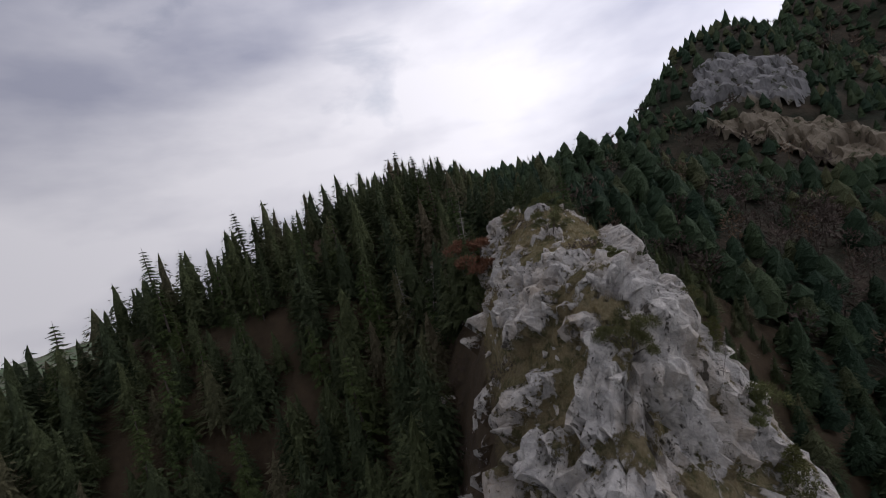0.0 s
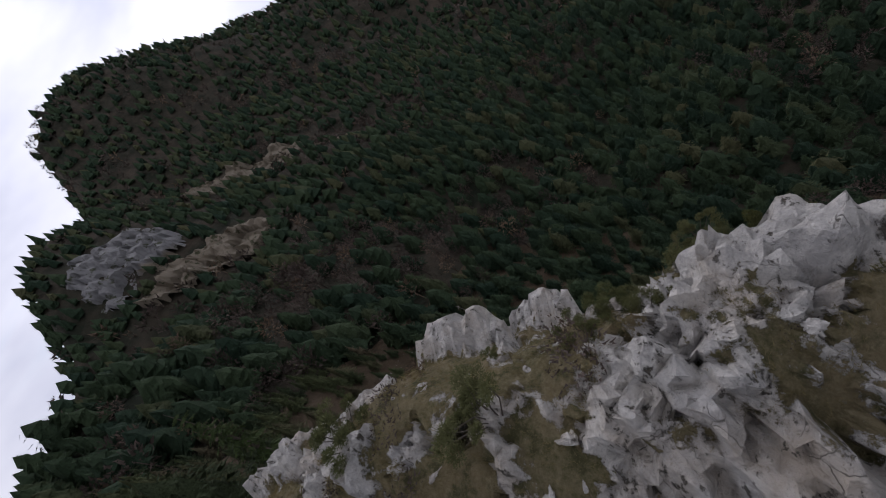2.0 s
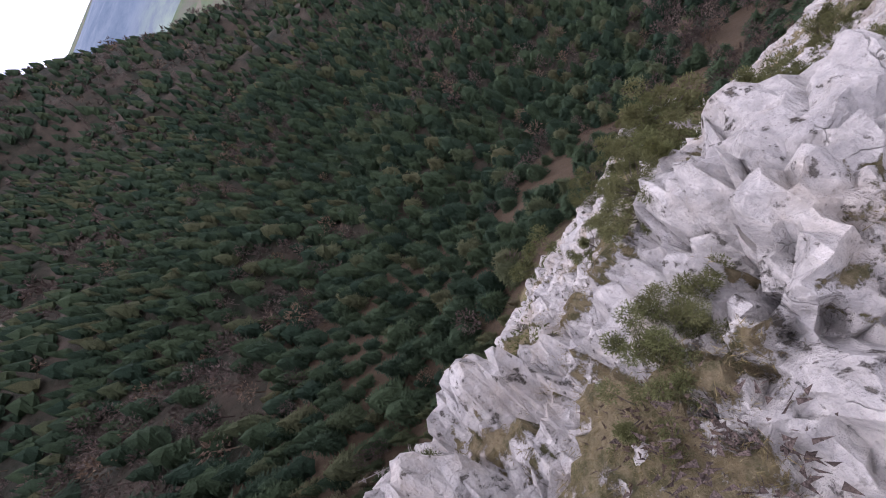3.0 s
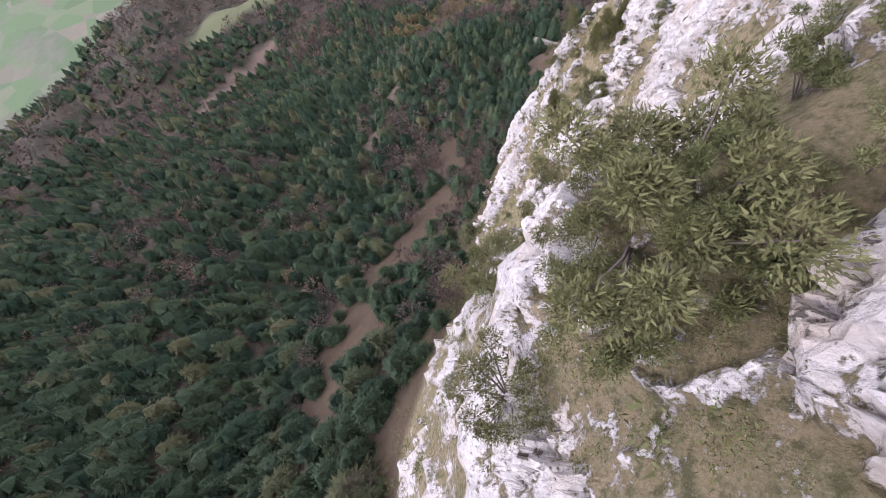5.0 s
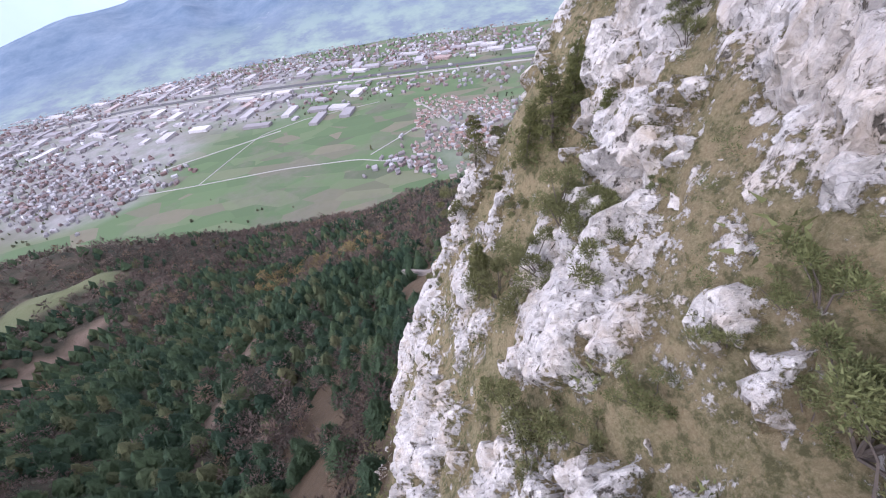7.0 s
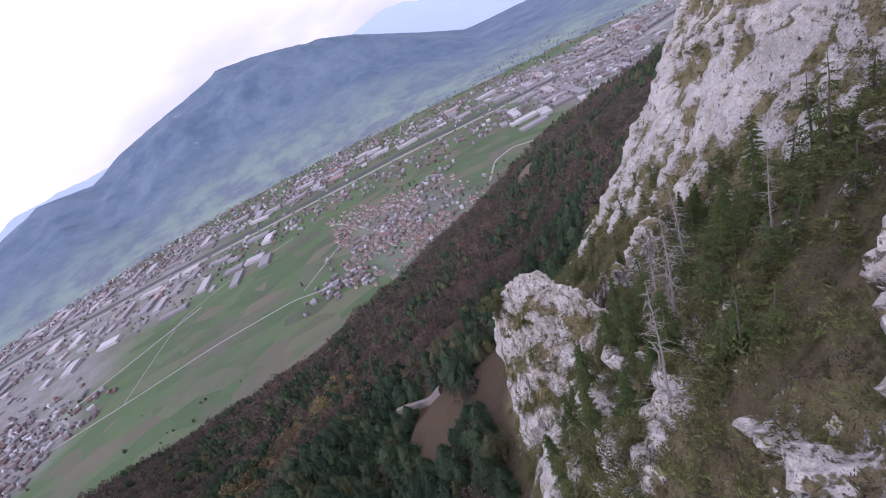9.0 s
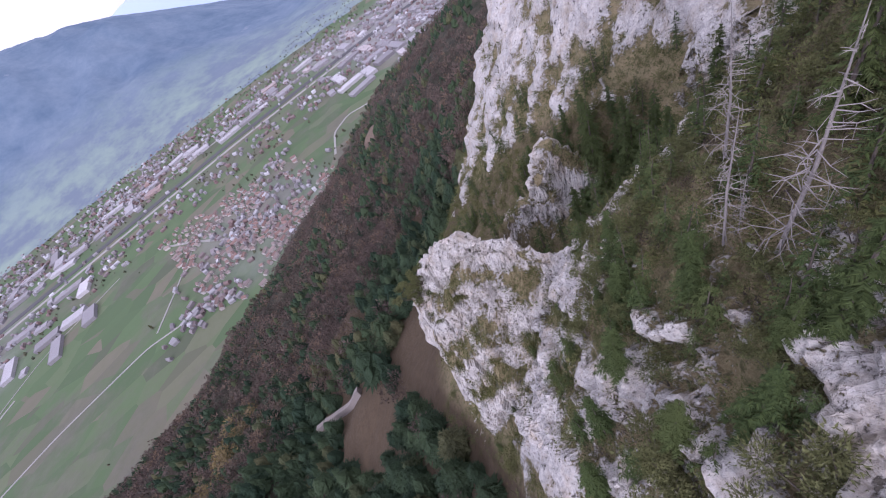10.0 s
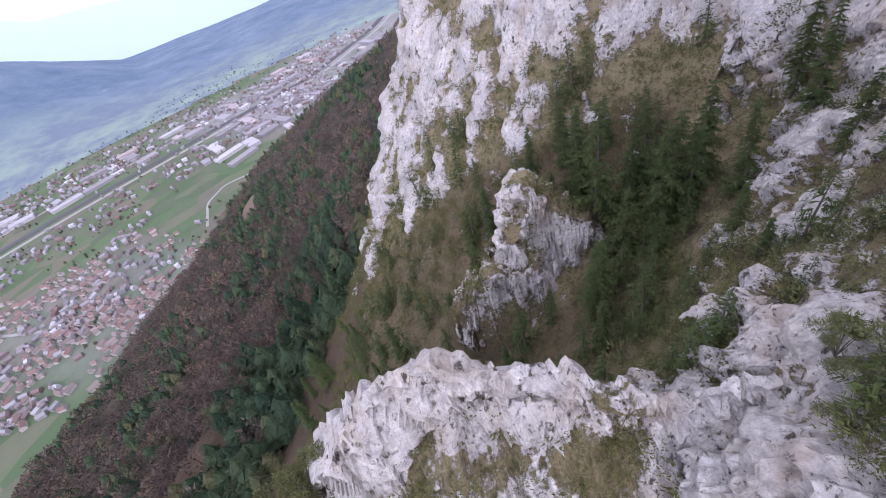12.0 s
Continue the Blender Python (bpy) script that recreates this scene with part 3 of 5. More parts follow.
def hillside():
    xs, ys = np.arange(-1500, 1300, 9.0), np.arange(-1000, 1000, 9.0)
    x, y = (v.ravel() for v in np.meshgrid(xs, ys, indexing="ij"))
    inside = (x > NEAR[0] - 9) & (x < NEAR[1] + 9) & (y > NEAR[2] - 9) & (y < NEAR[3] + 9)
    z = np.where(inside, land(x, y) - 3.0, country(x, y))
    far = ~inside & (x > -320) & (x < 330) & (y > -420) & (y < 360)
    z[far] = land(x[far], y[far])
    p = np.stack([x, y, z], -1)
    quads = lattice(len(xs), len(ys))
    hole = (x[quads] > NEAR[0] + 2).all(1) & (x[quads] < NEAR[1] - 2).all(1) & (y[quads] > NEAR[2] + 2).all(1) & (y[quads] < NEAR[3] - 2).all(1)
    keep = ~hole & (z[quads].max(1) > -14)
    me = mesh_of("ground_hillside", p, quads[keep], HILLSIDE, flat=False)
    weigh(me, "scree", bare_of(x, y)), weigh(me, "meadow", meadow_of(x, y))
    return tagged(new("ground_hillside", me), "steep brown hillside under the woods", "hillside", kind="structure")


def near_line(x, y, line, wide):
    best = np.full(np.shape(x), 1e9)
    for (ax, ay), (bx, by) in zip(line, line[1:]):
        t = np.clip(((x - ax) * (bx - ax) + (y - ay) * (by - ay)) / ((bx - ax) ** 2 + (by - ay) ** 2), 0, 1)
        best = np.minimum(best, np.hypot(x - ax - t * (bx - ax), y - ay - t * (by - ay)))
    return 1 - smooth(0.6 * wide, wide, best)


def bare_of(x, y):
    p = np.stack([x, y, 0 * x], -1)
    torn = smooth(0.36, 0.52, fractal(p / 13.0, 3, 78, 0.6))
    gully = near_line(x, y, [(-32, -60), (-44, -10), (-40, 30), (-52, 80)], 7) * torn
    lanes = np.maximum(near_line(x, y, [(-100, 60), (-116, 124)], 6) * torn, np.maximum(near_line(x, y, [(-312, 232), (-328, 180), (-312, 122)], 7), near_line(x, y, [(272, 580), (250, 548)], 17)))
    logged = np.maximum(near_line(x, y, [(-18, 116), (-21, 138)], 13), near_line(x, y, [(-14, 139), (-37, 165)], 6))
    return np.clip(np.maximum(np.maximum(gully, lanes), logged) + 0.2 * smooth(0.68, 0.74, fractal(p / 45.0, 3, 77)), 0, 1)


def crag_of(x, y):
    """The tan and grey crags of the dark mountain."""
    p = np.stack([x, y, 0 * x], -1)
    torn = 0.45 + 1.3 * fractal(p / 26.0, 4, 91, 0.6)
    one = 1 - smooth(0.8, 1.0, np.hypot((x + 80) / 36, (y + 328) / 38) * torn)
    two = 1 - smooth(0.8, 1.0, np.hypot((x + 82 + 0.5 * (y + 283)) / 34, (y + 280) / 22) * torn)
    three = 1 - smooth(0.8, 1.0, np.hypot((x + 188 + 0.3 * (y + 335)) / 24, (y + 335) / 84) * torn)
    return np.clip(np.maximum(np.maximum(one, two), three), 0, 1)


def crags():
    xs, ys = np.arange(-260, -20, 1.7), np.arange(-460, -190, 1.7)
    x, y = (v.ravel() for v in np.meshgrid(xs, ys, indexing="ij"))
    x, y = x + np.random.default_rng(8).uniform(-0.6, 0.6, len(x)), y + np.random.default_rng(9).uniform(-0.6, 0.6, len(x))
    z = country(x, y)
    p = np.stack([x, y, z], -1)
    c = crag_of(x, y)
    big, g1 = blocks(p / 13.0, 5)
    small, _ = blocks(p / 5.0, 6)
    out = c * (2.5 + 9 * (big - 0.3) + 4 * (small - 0.4) - 2.5 * smooth(0.15, 0, g1)) + 2.5 * (fractal(p / 6.0, 3, 7) - 0.5) * c
    p = p + np.stack([0.25 * out, 0.55 * out, 0.8 * out - 2.0 * smooth(0.35, 0.0, c)], -1)
    quads = lattice(len(xs), len(ys))
    me = mesh_of("ground_crags", p, quads[c[quads].min(1) > 0.02], CRAG)
    weigh(me, "tan", np.clip(smooth(-312, -288, y + 40 * (fractal(p / 22.0, 3, 12) - 0.5)) + smooth(-125, -150, x), 0, 1))
    tagged(new("ground_crags", me), "weathered grey and tan crags between dark woods", "crag", kind="structure")


def meadow_of(x, y):
    return np.maximum(near_line(x, y, [(-410, 236), (-396, 282)], 24), near_line(x, y, [(-396, 282), (-366, 304)], 17))


hillside()
crags()


def valley():
    xs, ys = np.arange(-5000, 5001, 50.0), np.arange(-5000, 4801, 50.0)
    x, y = (v.ravel() for v in np.meshgrid(xs, ys, indexing="ij"))
    me = mesh_of("ground_valley", np.stack([x, y, np.full(len(x), -0.5)], -1), lattice(len(xs), len(ys)), VALLEY)
    spine = np.interp(x, [p[0] for p in MOTORWAY], [p[1] for p in MOTORWAY])
    built = (1 - smooth(260, 420, np.abs(y - spine + 40))) * np.maximum(1 - smooth(-700, -380, x), smooth(620, 820, x))
    built = np.maximum(built, 1 - smooth(0.7, 1.15, np.hypot((x + 1150) / 420, (y - 1150) / 260)))
    built = np.maximum(built, 0.4 * (1 - smooth(0.8, 1.2, np.hypot((x - 110 + 0.4 * (y - 930) * 0.3) / 170, (y - 930) / 240))))
    built = np.maximum(built, 1 - smooth(0.7, 1.1, np.hypot((x + 970) / 230, (y - 940) / 170)))
    weigh(me, "built", np.clip(built, 0, 1))
    tagged(new("ground_valley", me), "flat green valley floor with fields", "valley floor", kind="structure")


MOTORWAY = [(-3200, 1250), (-1950, 1580), (-1300, 1735), (-750, 1690), (-220, 1610), (280, 1530), (700, 1420), (1120, 1290), (1700, 1350), (2600, 1700)]
valley()


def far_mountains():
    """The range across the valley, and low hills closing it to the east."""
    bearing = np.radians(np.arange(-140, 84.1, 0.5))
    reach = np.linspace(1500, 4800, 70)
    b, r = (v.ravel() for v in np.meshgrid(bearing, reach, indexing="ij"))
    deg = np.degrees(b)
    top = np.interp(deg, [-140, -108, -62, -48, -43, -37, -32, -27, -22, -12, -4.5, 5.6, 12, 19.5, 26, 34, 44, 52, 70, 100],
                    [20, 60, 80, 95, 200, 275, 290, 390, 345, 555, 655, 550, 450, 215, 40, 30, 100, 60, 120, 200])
    # foot kept near, so the painted haze also covers the far valley edge
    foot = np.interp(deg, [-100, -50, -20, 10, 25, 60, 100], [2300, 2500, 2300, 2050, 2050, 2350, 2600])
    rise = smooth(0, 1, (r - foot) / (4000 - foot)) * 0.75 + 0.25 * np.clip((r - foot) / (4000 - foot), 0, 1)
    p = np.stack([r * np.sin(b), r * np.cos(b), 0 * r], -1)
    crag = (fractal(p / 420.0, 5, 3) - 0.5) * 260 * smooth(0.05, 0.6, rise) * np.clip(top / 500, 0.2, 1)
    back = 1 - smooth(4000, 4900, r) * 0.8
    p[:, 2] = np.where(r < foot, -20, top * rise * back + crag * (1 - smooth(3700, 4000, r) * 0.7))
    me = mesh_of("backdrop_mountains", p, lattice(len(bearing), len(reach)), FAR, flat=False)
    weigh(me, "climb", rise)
    tagged(new("backdrop_mountains", me), "blue wooded mountains with painted haze across the valley", "mountains", kind="structure")



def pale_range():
    """The last ridges at the end of the valley, paled by painted haze."""
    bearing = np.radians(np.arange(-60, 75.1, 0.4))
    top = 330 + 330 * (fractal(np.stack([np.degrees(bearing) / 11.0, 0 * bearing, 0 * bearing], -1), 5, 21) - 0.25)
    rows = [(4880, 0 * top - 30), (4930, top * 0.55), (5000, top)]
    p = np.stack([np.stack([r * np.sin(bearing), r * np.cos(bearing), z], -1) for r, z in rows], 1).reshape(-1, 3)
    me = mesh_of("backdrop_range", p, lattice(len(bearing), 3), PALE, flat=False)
    tagged(new("backdrop_range", me), "pale blue mountains, their haze painted as a glow", "mountains", kind="structure")


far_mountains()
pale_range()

# ---- trees ----
def tube(line, radii, sides=6):
    """Rings along a line, joined to a tube."""
    line = np.asarray(line, float)
    verts, faces = [], []
    for n, (p, r) in enumerate(zip(line, radii)):
        way = line[min(n + 1, len(line) - 1)] - line[max(n - 1, 0)]
        way /= np.linalg.norm(way) + 1e-9
        side = np.cross(way, (0.3, 0.9, 0.2) if abs(way[1]) < 0.9 else (1, 0, 0))
        side /= np.linalg.norm(side)
        up = np.cross(way, side)
        for k in range(sides):
            a = 2 * math.pi * k / sides
            verts.append(p + r * (math.cos(a) * side + math.sin(a) * up))
    for n in range(len(line) - 1):
        for k in range(sides):
            a, b = n * sides + k, n * sides + (k + 1) % sides
            faces += [(a, b, b + sides), (a, b + sides, a + sides)]
    return np.array(verts), np.array(faces)


def joined(pieces):
    verts, faces, at = [], [], 0
    for v, f in pieces:
        verts.append(v), faces.append(np.asarray(f) + at)
        at += len(v)
    return np.concatenate(verts), np.concatenate(faces)


def frond(rng, a, b, shoots, size):
    """A bough from a to b: slender side shoots on both sides, drooping at their ends."""
    a, b = np.asarray(a, float), np.asarray(b, float)
    way = b - a
    reach = np.linalg.norm(way)
    way /= reach
    flat = np.cross(way, (0, 0, 1))
    flat /= np.linalg.norm(flat) + 1e-9
    t = rng.uniform(0.15, 1.0, shoots)[:, None]
    hand = np.where(rng.random((shoots, 1)) < 0.5, -1.0, 1.0)
    side = flat * hand + way * rng.uniform(0.3, 1.1, (shoots, 1)) - np.array([0, 0, 1]) * rng.uniform(0.0, 0.9, (shoots, 1))
    side /= np.linalg.norm(side, axis=1, keepdims=True)
    at = a + (b - a) * t
    s = size * rng.uniform(0.6, 1.3, (shoots, 1)) * (1.2 - 0.7 * t)
    wide = np.cross(side, rng.normal(0, 1, (shoots, 3)) * 0.5 + (0, 0, 1))
    wide /= np.linalg.norm(wide, axis=1, keepdims=True) + 1e-9
    v = np.stack([at - wide * s * 0.13, at + wide * s * 0.13, at + side * s], 1).reshape(-1, 3)
    return v, np.arange(3 * shoots).reshape(-1, 3)


def spruce_meshes(rng, tall, whorls=22, wide=0.2, each=7, shoots=42):
    """Trunk and crown of a spruce: drooping boughs in whorls, shorter towards the tip, with gaps."""
    trunk = tube([(0, 0, -0.6), (0.03, 0, tall * 0.4), (-0.04, 0.03, tall * 0.8), (0, 0, tall)], [0.018 * tall, 0.013 * tall, 0.006 * tall, 0.01])
    pieces = []
    for w in range(whorls):
        h = tall * (0.08 + 0.9 * (w / whorls) ** 0.9)
        reach = tall * wide * (1 - (h / tall)) ** 0.75 * rng.uniform(0.7, 1.15) + 0.02 * tall
        for k in range(each):
            if rng.random() < 0.1:
                continue
            a = rng.uniform(0, 2 * math.pi)
            r = reach * rng.uniform(0.6, 1.15)
            tip = (r * math.cos(a), r * math.sin(a), h - r * rng.uniform(0.1, 0.5))
            pieces.append(frond(rng, (0, 0, h), tip, shoots, 0.25 * r + 0.014 * tall))
    crown = joined(pieces)
    return mesh_of("trunk", *trunk, BARK), mesh_of("crown", *crown, NEEDLES)


def puff(rng, middle, wide, tufts, size):
    """A rounded clump of short needle tufts, thicker on its upper side."""
    d = rng.normal(0, 1, (tufts, 3))
    d /= np.linalg.norm(d, axis=1, keepdims=True)
    d[:, 2] = np.abs(d[:, 2]) * np.where(rng.random(tufts) < 0.25, -0.5, 1.0)
    at = np.asarray(middle) + d * wide * rng.uniform(0.35, 1.0, (tufts, 1)) * (1, 1, 0.75)
    way = d + rng.normal(0, 0.6, (tufts, 3)) + (0, 0, 0.35)
    way /= np.linalg.norm(way, axis=1, keepdims=True)
    side = np.cross(way, rng.normal(0, 1, (tufts, 3)))
    side /= np.linalg.norm(side, axis=1, keepdims=True) + 1e-9
    s = size * rng.uniform(0.6, 1.4, (tufts, 1))
    v = np.stack([at - side * s * 0.17, at + side * s * 0.17, at + way * s], 1).reshape(-1, 3)
    return v, np.arange(3 * tufts).reshape(-1, 3)


def pine_meshes(rng, tall, stuff, clumps=12, squat=1.0, needles=64, size=0.06):
    """A mountain pine: crooked stems and tufted clumps of needles."""
    stems, tufts = [], []
    for k in range(clumps):
        a, r = rng.uniform(0, 2 * math.pi), tall * rng.uniform(0.1, 0.62) * squat
        tip = np.array([r * math.cos(a), r * math.sin(a), tall * rng.uniform(0.15, 0.85) * (1 - 0.35 * r / (tall * squat))])
        knee = tip * 0.5 + rng.normal(0, 0.06 * tall, 3) * (1, 1, 0.3)
        stems.append(tube([(0, 0, -0.25), knee, tip], [0.02 * tall, 0.012 * tall, 0.005], 4))
        tufts.append(puff(rng, tip, tall * rng.uniform(0.15, 0.26) * min(1.0, 0.55 + 0.4 * squat), 5 * needles, size * tall))
    return mesh_of("stem", *joined(stems), BARK), mesh_of("crown", *joined(tufts), stuff)


def pine_tree_meshes(rng, stuff, wide, boughs=34):
    """An upright ledge pine one metre tall: a trunk, short boughs and tufts that thin out to the tip."""
    stems = [tube([(0, 0, -0.2), (0.02, 0.01, 0.4), (-0.01, 0, 0.97)], [0.022, 0.015, 0.004], 5)]
    tufts = []
    for k in range(boughs):
        h = 0.1 + 0.86 * (k / boughs)
        a, r = 2.4 * k + rng.uniform(-0.5, 0.5), wide * (1.05 - h) ** 0.7 * rng.uniform(0.35, 1.1)
        tip = np.array([r * math.cos(a), r * math.sin(a), h + rng.uniform(-0.02, 0.05)])
        stems.append(tube([(0, 0, h - 0.03), tip], [0.007, 0.002], 3))
        tufts.append(puff(rng, tip, 0.055 + 0.07 * (1.0 - h), 150, 0.032))
    return mesh_of("stem", *joined(stems), BARK), mesh_of("crown", *joined(tufts), stuff)


def snag_mesh(rng, tall, boughs=54, bent=0.25):
    """A bare dead tree: bleached trunk and short broken boughs, each a piece of its own."""
    trunk = tube([(0, 0, -0.5), (0.05 * tall * bent, 0, tall * 0.5), (0, 0.02 * tall, tall)], [0.009 * tall, 0.006 * tall, 0.01], 6)
    meshes = [mesh_of("trunk", *trunk, DEADWOOD)]
    for k in range(boughs):
        h = tall * rng.uniform(0.12, 0.98)
        a, r = rng.uniform(0, 2 * math.pi), tall * 0.17 * (1.15 - h / tall) * rng.uniform(0.5, 1.3)
        mid = np.array([0.55 * r * math.cos(a), 0.55 * r * math.sin(a), h - 0.05 * r])
        tip = np.array([r * math.cos(a + 0.2), r * math.sin(a + 0.2), h - rng.uniform(0.05, 0.35) * r])
        twigs = [tube([(0, 0, h), mid, tip], [0.024, 0.015, 0.005], 4)]
        for _ in range(2):
            twigs.append(tube([mid, mid + rng.normal(0, 0.3 * r, 3)], [0.014, 0.004], 3))
        meshes.append(mesh_of("bough", *joined(twigs), DEADWOOD))
    return meshes


ROOTS = {}


def survey(x, y):
    """Finds the places on the displaced rock over rows of x, y at once."""
    x, y = np.asarray(x, float), np.asarray(y, float)
    for a, b, p in zip(x, y, flank(x, y)[0]):
        ROOTS[float(a), float(b)] = p + (0, 0, 1.8 * float(near_line(a, b, [c[:2] for c in CRESCENT], 1.6)))


def rooted(x, y):
    """The place on the displaced rock over x, y."""
    if (float(x), float(y)) not in ROOTS:
        survey([x], [y])
    return ROOTS[float(x), float(y)]


def plant(kind, label, category, group, meshes, names, x, y, size, rng, lean=4.0, sink=0.15):
    px, py, pz = rooted(x, y)
    m = pose(px, py, pz - sink, rng.uniform(-lean, lean), rng.uniform(-lean, lean), rng.uniform(0, 360))
    ob = thing(kind, label, category, group, m)
    tall = size * rng.uniform(0.9, 1.12)
    for n, me in zip(names, meshes):
        child = part(n, me, ob)
        child.scale = (size, size, tall)
    return ob


rng = np.random.default_rng(11)
SPRUCES = [spruce_meshes(rng, 10.0, 22, w) for w in (0.17, 0.2, 0.23, 0.19)]
SAPLINGS = [spruce_meshes(rng, 4.0, 12, w, 6, 18) for w in (0.26, 0.3, 0.34)]
SHRUBS = [pine_meshes(rng, 1.0, PINE, 15, 1.25, 120, 0.048) for _ in range(4)]
LOW_SHRUBS = [pine_meshes(rng, 1.0, PINE, 11, 1.2, 60, 0.065) for _ in range(4)]
PINES = [pine_tree_meshes(rng, DARK_PINE, w) for w in (0.24, 0.3, 0.27)]
SNAGS = [snag_mesh(rng, 10.0) for _ in range(3)]
TWIGGY = [snag_mesh(rng, 3.0, 30, 0.8) for _ in range(2)]


def scattered(x0, x1, y0, y1, gap):
    xs, ys = np.meshgrid(np.arange(x0, x1, gap), np.arange(y0, y1, gap), indexing="ij")
    x, y = xs.ravel() + rng.uniform(-0.45, 0.45, xs.size) * gap, ys.ravel() + rng.uniform(-0.45, 0.45, xs.size) * gap
    return x, y


# wooded ridge beyond the crest
x, y = scattered(28, 100, -120, -8, 4.0)
z = land(x, y)
keep = woods(x, y, z) > 0.55
keep &= np.hypot(x - 30, y + 28) > 9
order = rng.permutation(np.flatnonzero(keep & (x < 75) & (y > -95)))[:105]
survey(x[order], y[order])
for i in order:
    plant("spruce_tree", "dark green spruce on the wooded ridge", "tree", "spruces on the ridge", SPRUCES[rng.integers(4)], ("trunk", "crown"),
          x[i], y[i], rng.uniform(0.55, 1.05), rng)

# north slope: spruces, pines and dead snags between the crags
x, y = scattered(20, 110, 30, 130, 5.2)
slope = np.hypot(land(x + 1, y) - land(x - 1, y), land(x, y + 1) - land(x, y - 1)) / 2
order = np.flatnonzero((slope < 1.0) & (value_noise(np.stack([x / 9, y / 9, 0 * x], -1), 3) > 0.55) & (x < 60))
survey(x[order], y[order])
for i in order:
    plant("spruce_tree", "dark green spruce between limestone crags", "tree", "spruces on the north slope", SPRUCES[rng.integers(4)], ("trunk", "crown"),
          x[i], y[i], rng.uniform(0.5, 1.1), rng)


# plants set one by one: x, y and height
SHRUB_SPOTS = [(26, -31.5, 1.4), (26.5, -35.7, 1.4), (22.2, -34.9, 1.4), (23.9, -32.6, 0.5), (21, -27.9, 1.1), (20.4, -28.3, 1), (10.7, -32.5, 4), (9.7, -20.5, 4.4), (19.4, -27.2, 1.3), (21.2, -27.7, 0.8), (16.2, -18.4, 2.9), (19.8, -29.1, 0.9), (23.3, -24, 1.4), (6.1, 7.7, 4.1), (9.1, -5.5, 3.1), (3.8, -8.1, 3.5), (2.1, -6.9, 2.3), (-0.2, -13.1, 4), (8, -10.4, 1.5), (6.3, -9, 2), (2.4, 1.5, 3.8), (4.6, -13.6, 1.5), (13.5, -6.2, 2), (4.2, -7.3, 4.3), (4.8, -17.6, 1.3), (3.1, -19.6, 2.4), (8.3, -15, 1.9), (8.1, -16.2, 1.4), (22.6, -28.8, 0.9), (23.3, -29.6, 0.9), (23.7, -30.2, 0.8), (23, -29.2, 0.8)]
SHRUB_SPOTS_B = [(9.5, -4.4, 3.3), (0, -12.5, 4.3), (8.7, -20, 2.4), (10.3, -22.8, 3), (9.6, -22.4, 2.2), (2, -17.8, 4.6), (1.3, -26.7, 1.9), (7.1, -25.7, 2.9), (10.4, -20, 2), (9.8, -18.8, 2.5), (3.8, 17.5, 1.4), (6.9, 9.3, 2.9), (7.2, 7.8, 2.3), (2.4, 11.1, 3.2), (4.8, 9.5, 3.2), (1.3, 20.4, 2.3), (11.7, 15.6, 2), (11.4, 11.2, 1.9), (12, 12, 1.8), (9, 6.3, 0.8), (4, 35.5, 2.6), (-0.8, 37.2, 4.2), (-1.5, 41.6, 4.5), (3.6, 40, 2.2), (8.6, 68.7, 1.7), (15.7, 56.5, 1.4), (14.2, 56.2, 1.4), (10.1, 66.1, 1.6)]
SHRUB_SPOTS_C = [(8.8, 69.2, 1.2), (5.2, 74.8, 3.0), (6.4, 73.8, 2.6), (4.5, 75.6, 2.6), (5.6, 73, 2.2), (19.6, -26.4, 1.8), (18.6, -24.3, 2.2), (8.4, 49.7, 2.2), (11.2, 48.8, 2.4), (5.9, 50.9, 2.6), (6.6, 47.4, 2.2)]
TWIG_SPOTS = [(21.7, -35.2, 2), (18.9, -20.5, 2.2), (21.4, -21.9, 1.9), (20.9, -25.5, 1.8), (10, -20.5, 1.6), (5, -22.8, 2.1), (4.9, 8.4, 2.5)]
BOULDER_SPOTS = [(20.8, -26.5, 1.8), (16.6, -28.6, 2.6), (19, -28.8, 1.3)]
PINE_SPOTS = [(20.5, -26.7, 1.5), (18.8, -25.6, 2.5), (8.2, 15.7, 4.1), (0.9, 12.9, 4.8), (3.5, 20.3, 3.9), (5.6, 16.5, 4.1), (6.9, 15.5, 5.1), (8, 15.3, 3.4), (8.5, 12.3, 3.2), (20.8, 59.9, 2.7), (7.3, 70.7, 2.4), (5.4, 71.9, 2.7), (6.4, 70.8, 2.4), (42, 85.7, 6)]
BUSH_SPOTS = [(32.4, -38.8, 3.8)]
BARE_SPOTS = [(43.1, -44.5, 9.2), (32.9, -39.2, 6.3), (40.5, -43.9, 9.4)]
SNAG_SPOTS = [(2.6, 36.4, 9.5), (8.5, 43.5, 8.2), (12.7, 44.7, 9.2), (10.8, 37.2, 5.6), (7.7, 41.4, 10.9), (8.8, 43, 4.2)]
